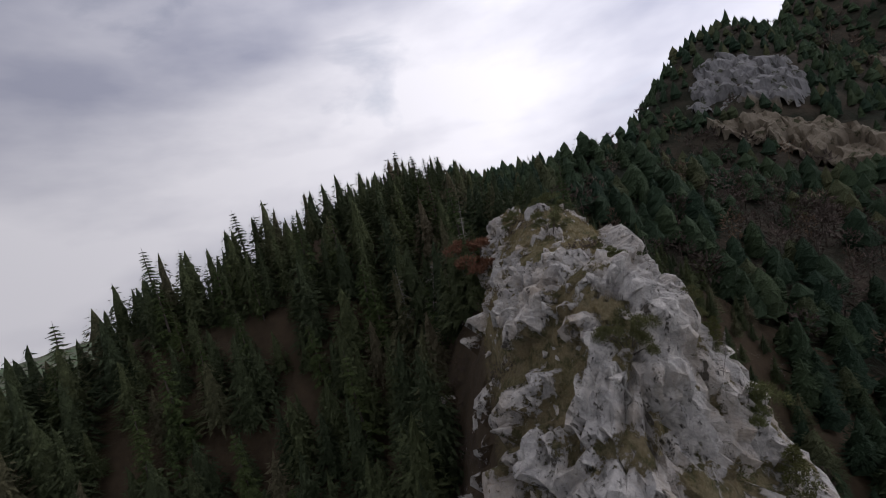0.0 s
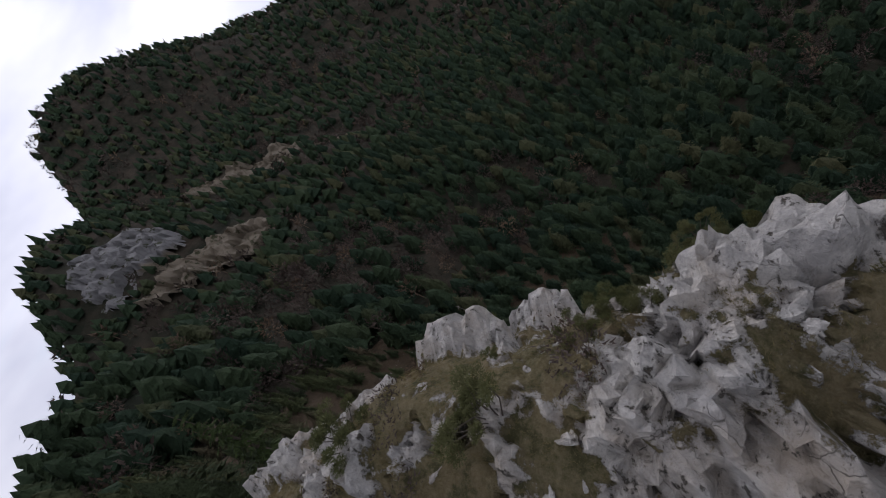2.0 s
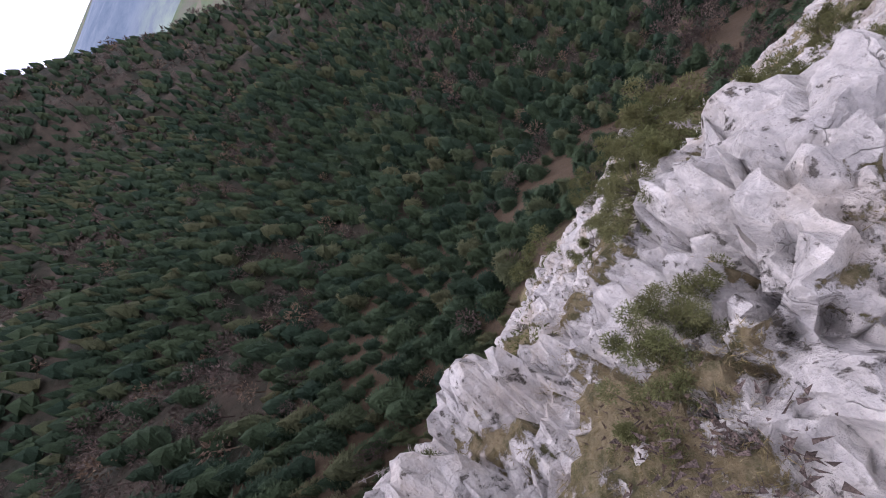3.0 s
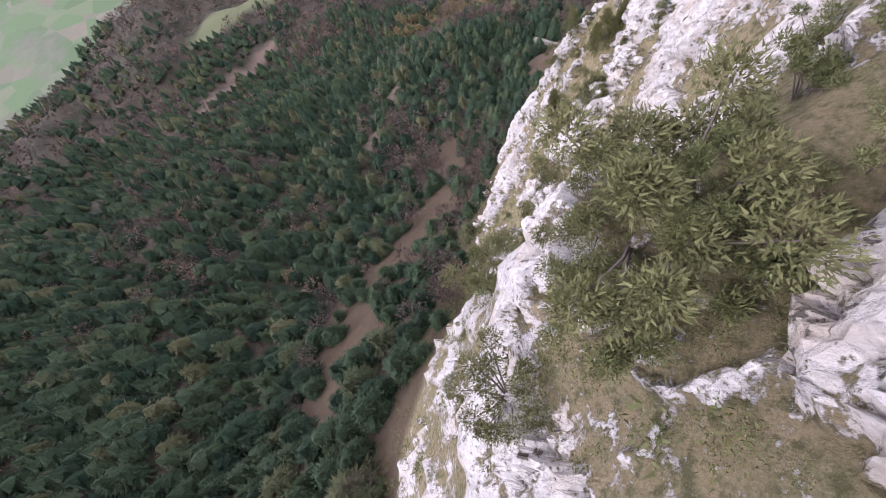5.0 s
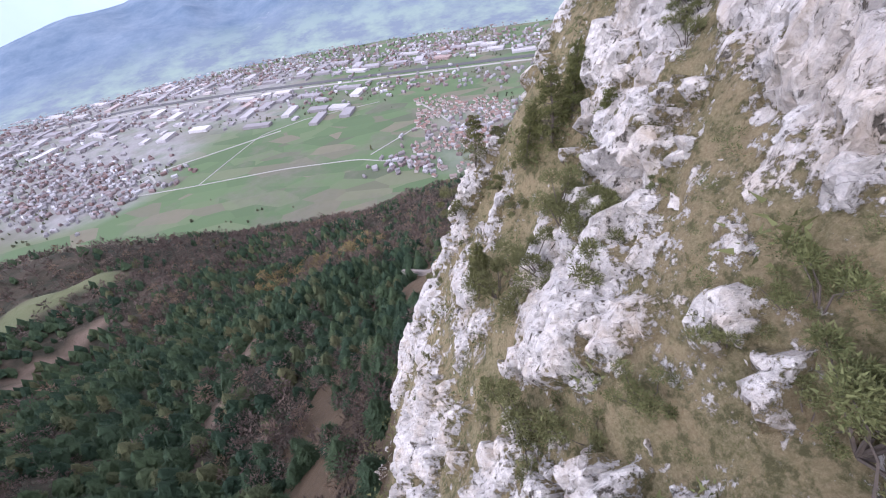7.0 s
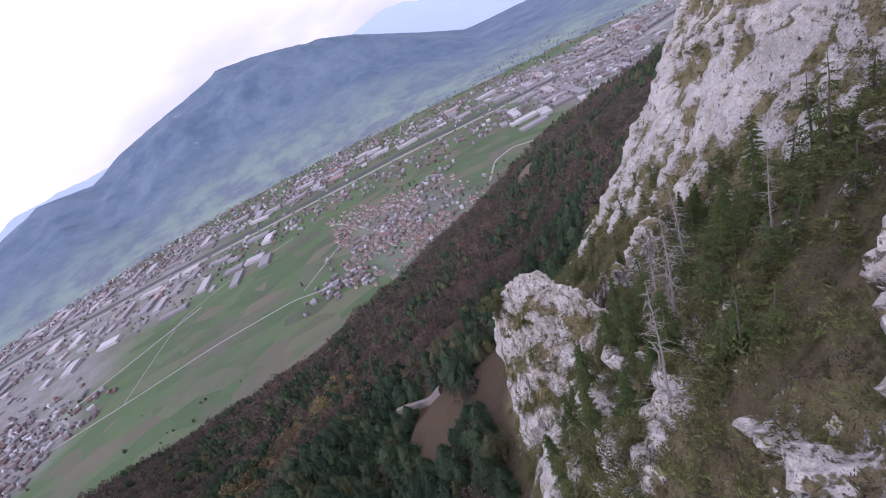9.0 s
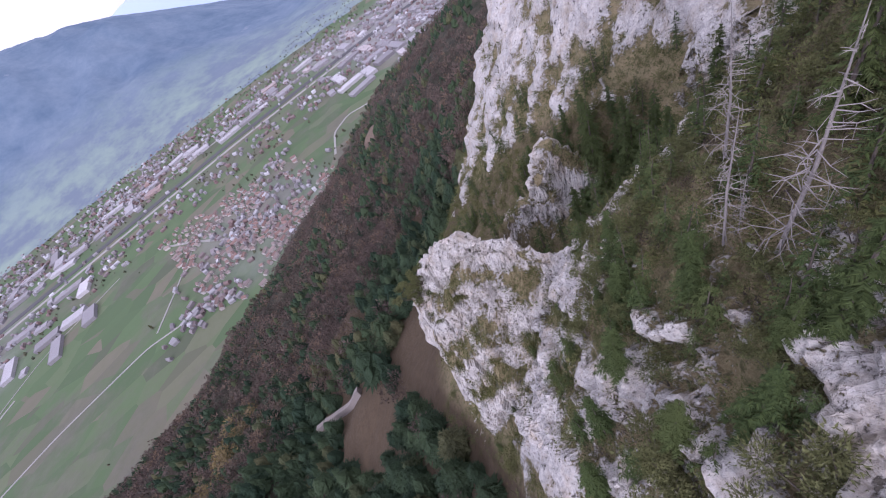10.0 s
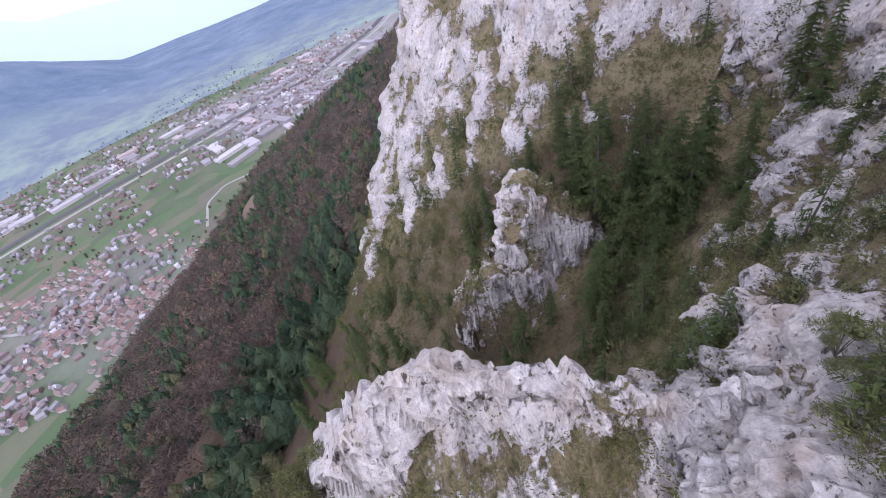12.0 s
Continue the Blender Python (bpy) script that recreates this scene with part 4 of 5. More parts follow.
SPRUCE_SPOTS = [(1.5, 40.1, 6.6), (6.6, 43.9, 6), (11.6, 41, 6.6), (12.8, 39.4, 6.8), (4.8, 38.9, 6.8), (0.3, 47.3, 6.1), (5, 35.1, 4.1), (-2.7, 46.3, 7.7), (9.3, 49.8, 5.8), (3.6, 46.2, 6.9), (1, 42, 6.7), (6.7, 48.1, 6), (4.6, 39.9, 4.1), (41.3, 70.2, 11.1), (38.9, 60.5, 9.5), (39.6, 67.8, 13.4), (38.4, 62, 11.4), (27.8, 52.5, 6.8), (38.4, 56.7, 8), (6.9, 49.9, 3.7), (5.4, 48.4, 3.4), (6.7, 46.9, 3.1), (9.1, 48, 2.3), (42.9, 70.3, 11.1), (42.6, 63.7, 10.9), (38.6, 61.8, 11.2), (35.9, 64.8, 9.9), (32.9, 66.8, 7.7), (41.6, 60.7, 8.5), (46, 53.6, 8.7)]
SPRUCE_SPOTS_B = [(42.5, 52.2, 7.5), (33.7, 52.8, 5.2), (32.9, 57.1, 5.1), (27.6, 56.5, 3.8), (47.1, 77.2, 6.8)]

EVERY = np.array(SHRUB_SPOTS + SHRUB_SPOTS_B + SHRUB_SPOTS_C + TWIG_SPOTS + PINE_SPOTS + SNAG_SPOTS + SPRUCE_SPOTS + SPRUCE_SPOTS_B + BOULDER_SPOTS)
survey(EVERY[:, 0], EVERY[:, 1])
for x, y, h in SHRUB_SPOTS + SHRUB_SPOTS_B + SHRUB_SPOTS_C:
    plant("mountain_pine", "olive green dwarf mountain pine on a rock ledge", "shrub", "dwarf pines on the ledges", SHRUBS[rng.integers(4)], ("stem", "crown"), x, y, 0.95 * h, rng, 12, 0.25)
for x, y, h in PINE_SPOTS:
    plant("pine_tree", "dark green pine rooted in the limestone ledge", "tree", "pines on the ledges", PINES[rng.integers(3)], ("stem", "crown"), x, y, h, rng, 6, 0.2)
for x, y, h in TWIG_SPOTS:
    plant("dead_shrub", "bare bleached dead shrub on the rock", "dead shrub", "dead shrubs", TWIGGY[rng.integers(2)], ["trunk"] + ["bough"] * 54, x, y, h / 3.0, rng, 35, 0.1)
for x, y, h in SNAG_SPOTS:
    plant("dead_tree", "tall bare dead spruce with broken boughs", "dead tree", "dead spruces", SNAGS[rng.integers(3)], ["trunk"] + ["bough"] * 54, x, y, h / 10.0, rng, 5, 0.3)
for x, y, h in SPRUCE_SPOTS + SPRUCE_SPOTS_B:
    plant("spruce_tree", "dark green spruce between limestone crags", "tree", "spruces on the north slope", SPRUCES[rng.integers(4)], ("trunk", "crown"), x, y, h / 10.0, rng, 4, 0.3)
RUST = make_foliage("rusty_winter_leaves", (0.10, 0.05, 0.03), (0.20, 0.10, 0.06))
RUSTY = pine_meshes(rng, 1.0, RUST, 14, 0.7)
for x, y, h in BUSH_SPOTS:
    plant("beech_bush", "rusty brown beech bush below the crest", "shrub", "", RUSTY, ("stem", "crown"), x, y, h, rng, 6, 0.2)
for x, y, h in BARE_SPOTS:
    plant("bare_tree", "leafless grey tree below the crest", "tree", "bare trees", SNAGS[rng.integers(3)], ["trunk"] + ["bough"] * 54, x, y, h / 10.0, rng, 10, 0.2)

# loose dwarf pines over the turf of the face and the west foot
for x0, x1, y0, y1, count, low, high in ((-10, 16, -22, 40, 75, 0.7, 1.9), (9, 24, -24, -6, 26, 0.8, 2.0), (-4, 30, 36, 60, 55, 0.8, 2.2), (48, 120, 60, 160, 40, 1.2, 3.0), (22, 34, -60, -38, 14, 0.8, 1.8)):
    x, y = rng.uniform(x0, x1, 6 * count), rng.uniform(y0, y1, 6 * count)
    _, turf, _ = flank(x, y)
    order = np.flatnonzero(turf > 0.5)[:count]
    survey(x[order], y[order])
    for i in order:
        plant("mountain_pine", "olive green dwarf mountain pine on a rock ledge", "shrub", "dwarf pines on the ledges", LOW_SHRUBS[rng.integers(4)], ("stem", "crown"),
              x[i], y[i], rng.uniform(low, high), rng, 14, 0.2)


def boulder_mesh(rng, n):
    """A weathered limestone block with split faces."""
    bm = bmesh.new()
    reach = (1.0, rng.uniform(0.5, 0.85), rng.uniform(0.45, 0.8))
    for c in rng.uniform(-1, 1, (13, 3)) * reach:
        bm.verts.new(c)
    bmesh.ops.convex_hull(bm, input=bm.verts)
    bmesh.ops.delete(bm, geom=[v for v in bm.verts if not v.link_faces], context="VERTS")
    for cuts in (2, 1):
        bmesh.ops.subdivide_edges(bm, edges=bm.edges, cuts=cuts, use_grid_fill=True)
    bmesh.ops.triangulate(bm, faces=bm.faces)
    co = np.array([v.co[:] for v in bm.verts])
    mark, gap = blocks(co * 1.6 + 31 * n, 71)
    chip, seam = blocks(co * 4.0 + 17 * n, 83)
    co = co * (1 + 0.34 * (mark - 0.5) + 0.12 * (chip - 0.5) - 0.16 * smooth(0.14, 0, gap) - 0.07 * smooth(0.14, 0, seam))[:, None]
    co += (fractal(co * 4 + 9 * n, 3, 5) - 0.5)[:, None] * 0.12
    for v, c in zip(bm.verts, co):
        v.co = c
    me = bpy.data.meshes.new("boulder")
    bm.to_mesh(me)
    bm.free()
    me.materials.append(BOULDER)
    return me


BOULDERS = [boulder_mesh(rng, n) for n in range(7)]


def drop_boulder(x, y, size):
    px, py, pz = rooted(x, y)
    ob = tagged(new("boulder", BOULDERS[rng.integers(7)]), "weathered grey limestone boulder in dry turf", "boulder", "boulders on the crest")
    ob.matrix_basis = pose(px, py, pz - 0.3 * size, rng.uniform(-25, 25), rng.uniform(-25, 25), rng.uniform(0, 360)) @ Matrix.Diagonal((size, size, size, 1))


for x, y, h in BOULDER_SPOTS:
    drop_boulder(x, y, 0.5 * h)
x, y = rng.uniform(21, 34, 600), rng.uniform(-47, -21.5, 600)
_, turf, wood = flank(x, y)
order = np.flatnonzero((turf > 0.35) & (wood < 0.5))[:130]
survey(x[order], y[order])
for i in order:
    drop_boulder(x[i], y[i], 0.1 + 0.3 * rng.random() ** 2)
x, y = np.concatenate([rng.uniform(-4, 14, 300), rng.uniform(0, 34, 300)]), np.concatenate([rng.uniform(-24, 30, 300), rng.uniform(32, 60, 300)])
_, turf, wood = flank(x, y)
order = np.flatnonzero(turf > 0.5)[:230]
survey(x[order], y[order])
for i in order:
    drop_boulder(x[i], y[i], 0.09 + 0.4 * rng.random() ** 2.2)


def grass(name, x0, x1, y0, y1, count):
    """Tufts of dry blades on the turf."""
    x, y = rng.uniform(x0, x1, count), rng.uniform(y0, y1, count)
    p, turf, wood = flank(x, y)
    p = p[(turf > 0.5) & (wood < 0.6)]
    blades = 8
    at = np.repeat(p, blades, 0) + rng.normal(0, 0.07, (len(p) * blades, 3)) * (1, 1, 0.1)
    way = rng.normal(0, 0.5, at.shape) * (1, 1, 0) + (0, 0, 1)
    tall = rng.uniform(0.05, 0.17, (len(at), 1))
    side = rng.normal(0, 1, at.shape) * (1, 1, 0)
    side /= np.linalg.norm(side, axis=1, keepdims=True)
    v = np.stack([at - side * 0.006 - (0, 0, 0.05), at + side * 0.006 - (0, 0, 0.05), at + way * tall], 1).reshape(-1, 3)
    tagged(new(name, mesh_of(name, v, np.arange(len(v)).reshape(-1, 3), GRASS)), "tufts of dry yellow grass", "grass", kind="stuff")


grass("crest_grass", 15, 34, -50, -18, 34000)
grass("face_grass", -8, 18, -26, 34, 16000)
grass("slope_grass", -2, 32, 32, 60, 12000)

# ---- woods of the bowl and the far slopes ----
def lumpy_tree(rng, rings=6, sides=9, reach=0.27, domed=0.4):
    """A conifer seen from afar: a closed ragged crown of overhanging boughs."""
    verts = []
    for k in range(rings):
        u = k / rings
        r = reach * ((1 - domed) * (1 - u) ** 0.8 + domed * math.sqrt(1 - u * u))
        a = (np.arange(sides) + rng.uniform(-0.3, 0.3, sides)) * 2 * math.pi / sides + 0.5 * k
        rr = r * rng.uniform(0.62, 1.25, sides) * (0.75 if k == 0 else 1)
        low = 0.08 + 0.88 * u + rng.uniform(-0.05, 0.05, sides) - 0.12 * rr / reach * (k > 0)
        verts.append(np.stack([rr * np.cos(a), rr * np.sin(a), low], -1))
    verts.append(np.array([[rng.uniform(-0.02, 0.02), rng.uniform(-0.02, 0.02), 1.0 - 0.06 * domed]]))
    faces = []
    for k in range(rings - 1):
        for i in range(sides):
            a, b = k * sides + i, k * sides + (i + 1) % sides
            faces += [(a, b, b + sides), (a, b + sides, a + sides)]
    tip = rings * sides
    faces += [((rings - 1) * sides + i, (rings - 1) * sides + (i + 1) % sides, tip) for i in range(sides)]
    return np.concatenate(verts), np.array(faces)


def fuzz_tree(rng, bits=90, coarse=1.0):
    """A leafless round crown: short twigs all over it, on a thin trunk."""
    d = rng.normal(0, 1, (bits, 3))
    d /= np.linalg.norm(d, axis=1, keepdims=True)
    c = d * rng.uniform(0.45, 1.0, (bits, 1)) * (0.27, 0.27, 0.34) * rng.uniform(0.8, 1.15, (bits, 1)) + (0, 0, 0.58)
    way = d + rng.normal(0, 0.45, (bits, 3)) + (0, 0, 0.5)
    way /= np.linalg.norm(way, axis=1, keepdims=True)
    side = np.cross(way, rng.normal(0, 1, (bits, 3)))
    side /= np.linalg.norm(side, axis=1, keepdims=True)
    s = coarse * rng.uniform(0.06, 0.13, (bits, 1))
    v = np.stack([c - side * s * 0.26, c + side * s * 0.26, c + way * s], 1).reshape(-1, 3)
    trunk = tube([(0, 0, -0.05), (0.01, 0, 0.3), (0, 0, 0.62)], [0.02, 0.014, 0.006], 3)
    return joined([(v, np.arange(3 * bits).reshape(-1, 3)), trunk])


def shaggy_tree(rng, shoots, reach, domed, size=0.05, rings=6, sides=9, core_reach=0.86):
    """A closed crown with slender shoots standing out of it."""
    core, faces = lumpy_tree(rng, rings, sides, core_reach * reach, domed)
    h = 1 - np.sqrt(rng.uniform(0.0, 0.98, shoots))
    a = rng.uniform(0, 2 * math.pi, shoots)
    r = reach * ((1 - domed) * (1 - h) ** 0.8 + domed * np.sqrt(1 - h * h)) * rng.uniform(0.7, 1.05, shoots)
    out = np.stack([np.cos(a), np.sin(a), -0.25 + 0.45 * rng.normal(0, 1, shoots)], -1)
    side = np.stack([-np.sin(a), np.cos(a), 0.5 * rng.normal(0, 1, shoots)], -1)
    c = np.stack([r * np.cos(a), r * np.sin(a), 0.04 + 0.95 * h], -1)
    s = (size * rng.uniform(0.6, 1.4, shoots) * (1.25 - 0.7 * h))[:, None]
    v = np.stack([c - out * s * 0.5 + side * s * 0.3, c - out * s * 0.5 - side * s * 0.3, c + out * s], 1).reshape(-1, 3)
    return joined([(core, faces), (v, np.arange(3 * shoots).reshape(-1, 3))])


def brush_clump(rng, bits=190, coarse=1.0):
    """A low loose clump of twig tufts."""
    d = rng.normal(0, 1, (bits, 3)) * (1, 1, 0.6)
    c = d * 0.19 + (0, 0, 0.3)
    c[:, 2] = np.abs(c[:, 2])
    way = rng.normal(0, 0.6, (bits, 3)) + d * 0.5 + (0, 0, 0.7)
    way /= np.linalg.norm(way, axis=1, keepdims=True)
    side = np.cross(way, rng.normal(0, 1, (bits, 3)))
    side /= np.linalg.norm(side, axis=1, keepdims=True)
    s = coarse * rng.uniform(0.045, 0.11, (bits, 1))
    v = np.stack([c - side * s * 0.2, c + side * s * 0.2, c + way * s], 1).reshape(-1, 3)
    return v, np.arange(3 * bits).reshape(-1, 3)


def wood_of(name, label, shapes, x, y, z, tall, material, width=1.0):
    """One mesh of many far trees."""
    verts, faces, tones, at = [], [], [], 0
    which = rng.integers(len(shapes), size=len(x))
    turn = rng.uniform(0, 2 * math.pi, len(x))
    for n, (v, f) in enumerate(shapes):
        pick = np.flatnonzero(which == n)
        if not len(pick):
            continue
        c, s = np.cos(turn[pick])[:, None], np.sin(turn[pick])[:, None]
        wide = width * rng.uniform(0.8, 1.25, len(pick))[:, None] * tall[pick, None]
        px = (v[None, :, 0] * c - v[None, :, 1] * s) * wide + x[pick, None]
        py = (v[None, :, 0] * s + v[None, :, 1] * c) * wide + y[pick, None]
        pz = v[None, :, 2] * tall[pick, None] + z[pick, None]
        verts.append(np.stack([px, py, pz], -1).reshape(-1, 3))
        tones.append(np.repeat(rng.random(len(pick)), len(v)))
        faces.append((f[None] + (np.arange(len(pick)) * len(v))[:, None, None]).reshape(-1, 3) + at)
        at += len(pick) * len(v)
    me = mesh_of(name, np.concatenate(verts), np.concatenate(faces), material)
    weigh(me, "tone", np.concatenate(tones))
    return tagged(new(name, me), label, "forest", kind="stuff")


TIERS, DOMES, PUFFS = [shaggy_tree(rng, 90, 0.23, 0.3) for _ in range(7)], [shaggy_tree(rng, 90, 0.29, 0.7, 0.055, 5) for _ in range(7)], [fuzz_tree(rng) for _ in range(6)]
TIERS_FAR, DOMES_FAR, PUFFS_FAR = [lumpy_tree(rng, 3, 6, 0.22, 0.3) for _ in range(5)], [lumpy_tree(rng, 3, 6, 0.3, 0.75) for _ in range(5)], [fuzz_tree(rng, 22, 2.2) for _ in range(5)]


def clothe(x0, x1, y0, y1, gap, tall, skip, tiers, domes, puffs):
    x, y = scattered(x0, x1, y0, y1, gap)
    near = (x > -330) & (x < 330) & (y > -420) & (y < 360)
    z = country(x, y)
    z[near] = land(x[near], y[near])
    flat = np.stack([x, y, 0 * x], -1)
    keep = (z > 1.0) & (bare_of(x, y) < 0.35) & (crag_of(x, y) < 0.3) & (meadow_of(x, y) < 0.3) & ~skip(x, y, z)
    kind = 0.5 + 0.8 * (fractal(flat / 55.0, 3, 61) - 0.5) + rng.normal(0, 0.1, len(x)) + 0.22 * smooth(120, 300, y) + 0.05 * smooth(-260, -420, x)
    h = tall * rng.uniform(0.6, 1.25, len(x))
    gold = near_line(x, y, [(-162, 246), (-142, 276), (-88, 266)], 30) * rng.uniform(0.2, 0.8, len(x)) > 0.5
    for name, label, shapes, pick, stuff, wide in (
            ("spruce_wood", "dark green conifer forest on the steep slope", tiers, kind < 0.43, FOREST, 1.55),
            ("pine_wood", "dark green rounded pine crowns on the slope", domes, (kind >= 0.43) & (kind < 0.64), FOREST, 1.3),
            ("beech_wood", "leafless brown beech crowns in winter", puffs, (kind >= 0.64) & ~gold, BARE, 1.0),
            ("larch_wood", "yellow late autumn trees on the spur", puffs, gold, GOLD, 1.4)):
        k = keep & pick
        if name != "larch_wood":
            k &= ~gold
        if k.any():
            wood_of(name, label, shapes, x[k], y[k], z[k] - 0.5, h[k], stuff, wide)


def off_flank(x, y, z):
    high = (x > -60) & (x < 140) & (y > -120) & (y < 210)
    rise = z - (345 + 0.2 * x - 0.47 * y)
    return high & ((rise > 20 + 24 * smooth(2, -18, x)) | ((x > 28) & (y < 0)))


def in_bowl(x, y):
    return (x > -270) & (x < 150) & (y > -190) & (y < 300)


def at_foot(x, y):
    return (x > -62) & (x < 40) & (y > -110) & (y < 120)


SPINY, SPINY_DOMES = [shaggy_tree(rng, 260, 0.2, 0.2, 0.045, 8) for _ in range(5)], [shaggy_tree(rng, 260, 0.28, 0.6, 0.045, 7) for _ in range(5)]
clothe(-62, 40, -110, 120, 4.6, 8.5, off_flank, SPINY, SPINY_DOMES, [fuzz_tree(rng, 170, 0.75) for _ in range(4)])
clothe(-270, 150, -190, 300, 5.3, 10.5, lambda x, y, z: off_flank(x, y, z) | at_foot(x, y), TIERS, DOMES, PUFFS)
clothe(-420, 330, -430, 720, 7.5, 10.5, lambda x, y, z: off_flank(x, y, z) | in_bowl(x, y), TIERS_FAR, DOMES_FAR, PUFFS_FAR)
clothe(-1500, -420, -1000, 900, 12.0, 13.0, lambda x, y, z: x > -420, TIERS_FAR, DOMES_FAR, PUFFS_FAR)
clothe(-420, 300, -1000, -430, 10.0, 12.0, lambda x, y, z: y > -430, TIERS_FAR, DOMES_FAR, PUFFS_FAR)
clothe(330, 1250, -60, 980, 13.0, 12.0, lambda x, y, z: x < 330, TIERS_FAR, DOMES_FAR, PUFFS_FAR)
x, y = scattered(30, 125, -128, 24, 2.9)
z = land(x, y)
keep = (woods(x, y, z) > 0.6) & (np.hypot(x - 28, y + 32) > 7)
x, y, z = x[keep], y[keep], z[keep]
wood_of("ridge_wood", "dense dark spruce wood on the ridge", [shaggy_tree(rng, 380, 1.2 * w, 0.2, 0.048, 8, 9, 0.6) for w in (0.15, 0.18, 0.2, 0.23, 0.17, 0.21, 0.25)], x, y, z - 0.6, rng.uniform(4.5, 10.0, len(x)), RIDGE_WOOD, 1.0)
x, y = scattered(-4, 31, -128, -47, 3.6)
z = land(x, y)
wood_of("south_wood", "dark spruce wood behind the crest", [shaggy_tree(rng, 300, 1.1 * w, 0.2, 0.05, 8, 9, 0.6) for w in (0.18, 0.2, 0.24, 0.22, 0.17)], x, y, z - 0.6, rng.uniform(3.5, 8.0, len(x)), RIDGE_WOOD, 1.0)


BRUSH = [brush_clump(rng) for _ in range(6)]


BRUSH_FAR = [brush_clump(rng, 64, 1.6) for _ in range(5)]


def scrub(name, x0, x1, y0, y1, count, low, high, material, level=0.5, clumps=BRUSH):
    """Low brushwood on turf and litter."""
    x, y = rng.uniform(x0, x1, count), rng.uniform(y0, y1, count)
    p, turf, _ = flank(x, y)
    p = p[turf > level]
    wood_of(name, "low green brushwood on the ledges", clumps, p[:, 0], p[:, 1], p[:, 2] - 0.25, rng.uniform(low, high, len(p)), material, 1.5)


scrub("slope_scrub", -6, 42, 25, 62, 1600, 0.5, 1.9, DARK_PINE)
scrub("slope_brush", -6, 42, 25, 62, 700, 0.5, 1.6, BARE)
scrub("face_scrub", -12, 20, -26, 34, 1300, 0.3, 1.1, PINE)
scrub("wall_bushes", 40, 125, 45, 170, 4200, 0.6, 2.1, DARK_PINE, 0.2, BRUSH_FAR)
scrub("slope_bushes", -6, 34, 32, 62, 700, 0.6, 2.0, DARK_PINE, 0.3)
scrub("wall_scrub", 36, 125, 45, 170, 2400, 0.8, 2.6, DARK_PINE, 0.5, BRUSH_FAR)
scrub("gully_scrub", -30, 12, -60, 60, 900, 0.6, 2.2, PINE, 0.5, BRUSH_FAR)
scrub("crest_brush", 24, 36, -60, -26, 260, 0.4, 1.2, BARE)
scrub("west_scrub", 4, 21, -56, -20, 420, 0.4, 1.3, DARK_PINE)
scrub("hollow_scrub", 14, 60, 60, 120, 1500, 0.7, 2.2, DARK_PINE, 0.5, BRUSH_FAR)
scrub("crescent_foot_scrub", -6, 24, 50, 84, 700, 0.5, 1.6, PINE)
pick = LEDGES[rng.permutation(len(LEDGES))[:420]]
wood_of("ledge_scrub", "olive brushwood on the ledges of the wall", BRUSH, pick[:, 0], pick[:, 1], pick[:, 2] - 0.1, rng.uniform(0.5, 1.9, len(pick)), DARK_PINE, 1.5)

# young spruces between the rocks of the north slope
x, y = rng.uniform(-4, 36, 700), rng.uniform(33, 64, 700)
_, turf, _ = flank(x, y)
order = np.flatnonzero((turf > 0.5) & (wall_of(x, y, CRESCENT, 2.0) < land(x, y) - 1.0))[:190]
survey(x[order], y[order])
for i in order:
    plant("young_spruce", "young green spruce between rocks on the slope", "tree", "young spruces", SAPLINGS[rng.integers(3)], ("trunk", "crown"), x[i], y[i], rng.uniform(0.4, 1.3), rng, 6, 0.2)

x, y = rng.uniform(18, 56, 500), rng.uniform(58, 118, 500)
_, turf, _ = flank(x, y)
order = np.flatnonzero(turf > 0.5)[:110]
survey(x[order], y[order])
for i in order:
    plant("spruce_tree", "dark green spruce between limestone crags", "tree", "spruces on the north slope", SAPLINGS[rng.integers(3)], ("trunk", "crown"), x[i], y[i], rng.uniform(0.8, 2.0), rng, 5, 0.3)


def barrier():
    """A pale rockfall barrier along the foot of the clearing."""
    t = np.linspace(0, 1, 30)
    x, y = -14 - 23 * t, 139 + 26 * t + 1.5 * np.sin(3 * t)
    z = land(x, y)
    n = np.array([0.75, 0.66, 0.0])
    rows = []
    for off, up in ((-1.5, -1.5), (-0.8, 2.6), (0.8, 2.7), (1.5, -1.5)):
        rows.append(np.stack([x, y, z + up], -1) + n * off)
    verts = np.stack(rows, 1).reshape(-1, 3)
    faces = [(4 * i + k, 4 * i + 4 + k, 4 * i + 5 + k, 4 * i + 1 + k) for i in range(29) for k in range(3)] + [(0, 1, 2, 3), (119, 118, 117, 116)]
    tagged(new("rockfall_barrier", mesh_of("rockfall_barrier", verts, faces, BARRIER)), "long pale rockfall barrier beside a bare clearing", "barrier")


barrier()

# hedges and single trees on the valley floor
x, y = rng.uniform(-1700, 1700, 9000), rng.uniform(640, 2400, 9000)
flat = np.stack([x, y, 0 * x], -1)
spine = np.interp(x, [p[0] for p in MOTORWAY], [p[1] for p in MOTORWAY])
keep = (country(x, y) < -3) & (np.abs(y - spine + 20) > 60) & ((fractal(flat / 160.0, 4, 15, 0.65) > 0.61) | (rng.random(len(x)) < 0.015) | (y > spine + 150) & (rng.random(len(x)) < 0.5))
keep &= ~((x > -760) & (x < -60) & (y > 740) & (y < 1290) & (rng.random(len(x)) > 0.02))
wood_of("valley_trees", "hedges and scattered trees on the valley floor", DOMES_FAR, x[keep], y[keep], np.full(keep.sum(), -0.8), rng.uniform(3.5, 9, keep.sum()), HEDGE, 1.5)


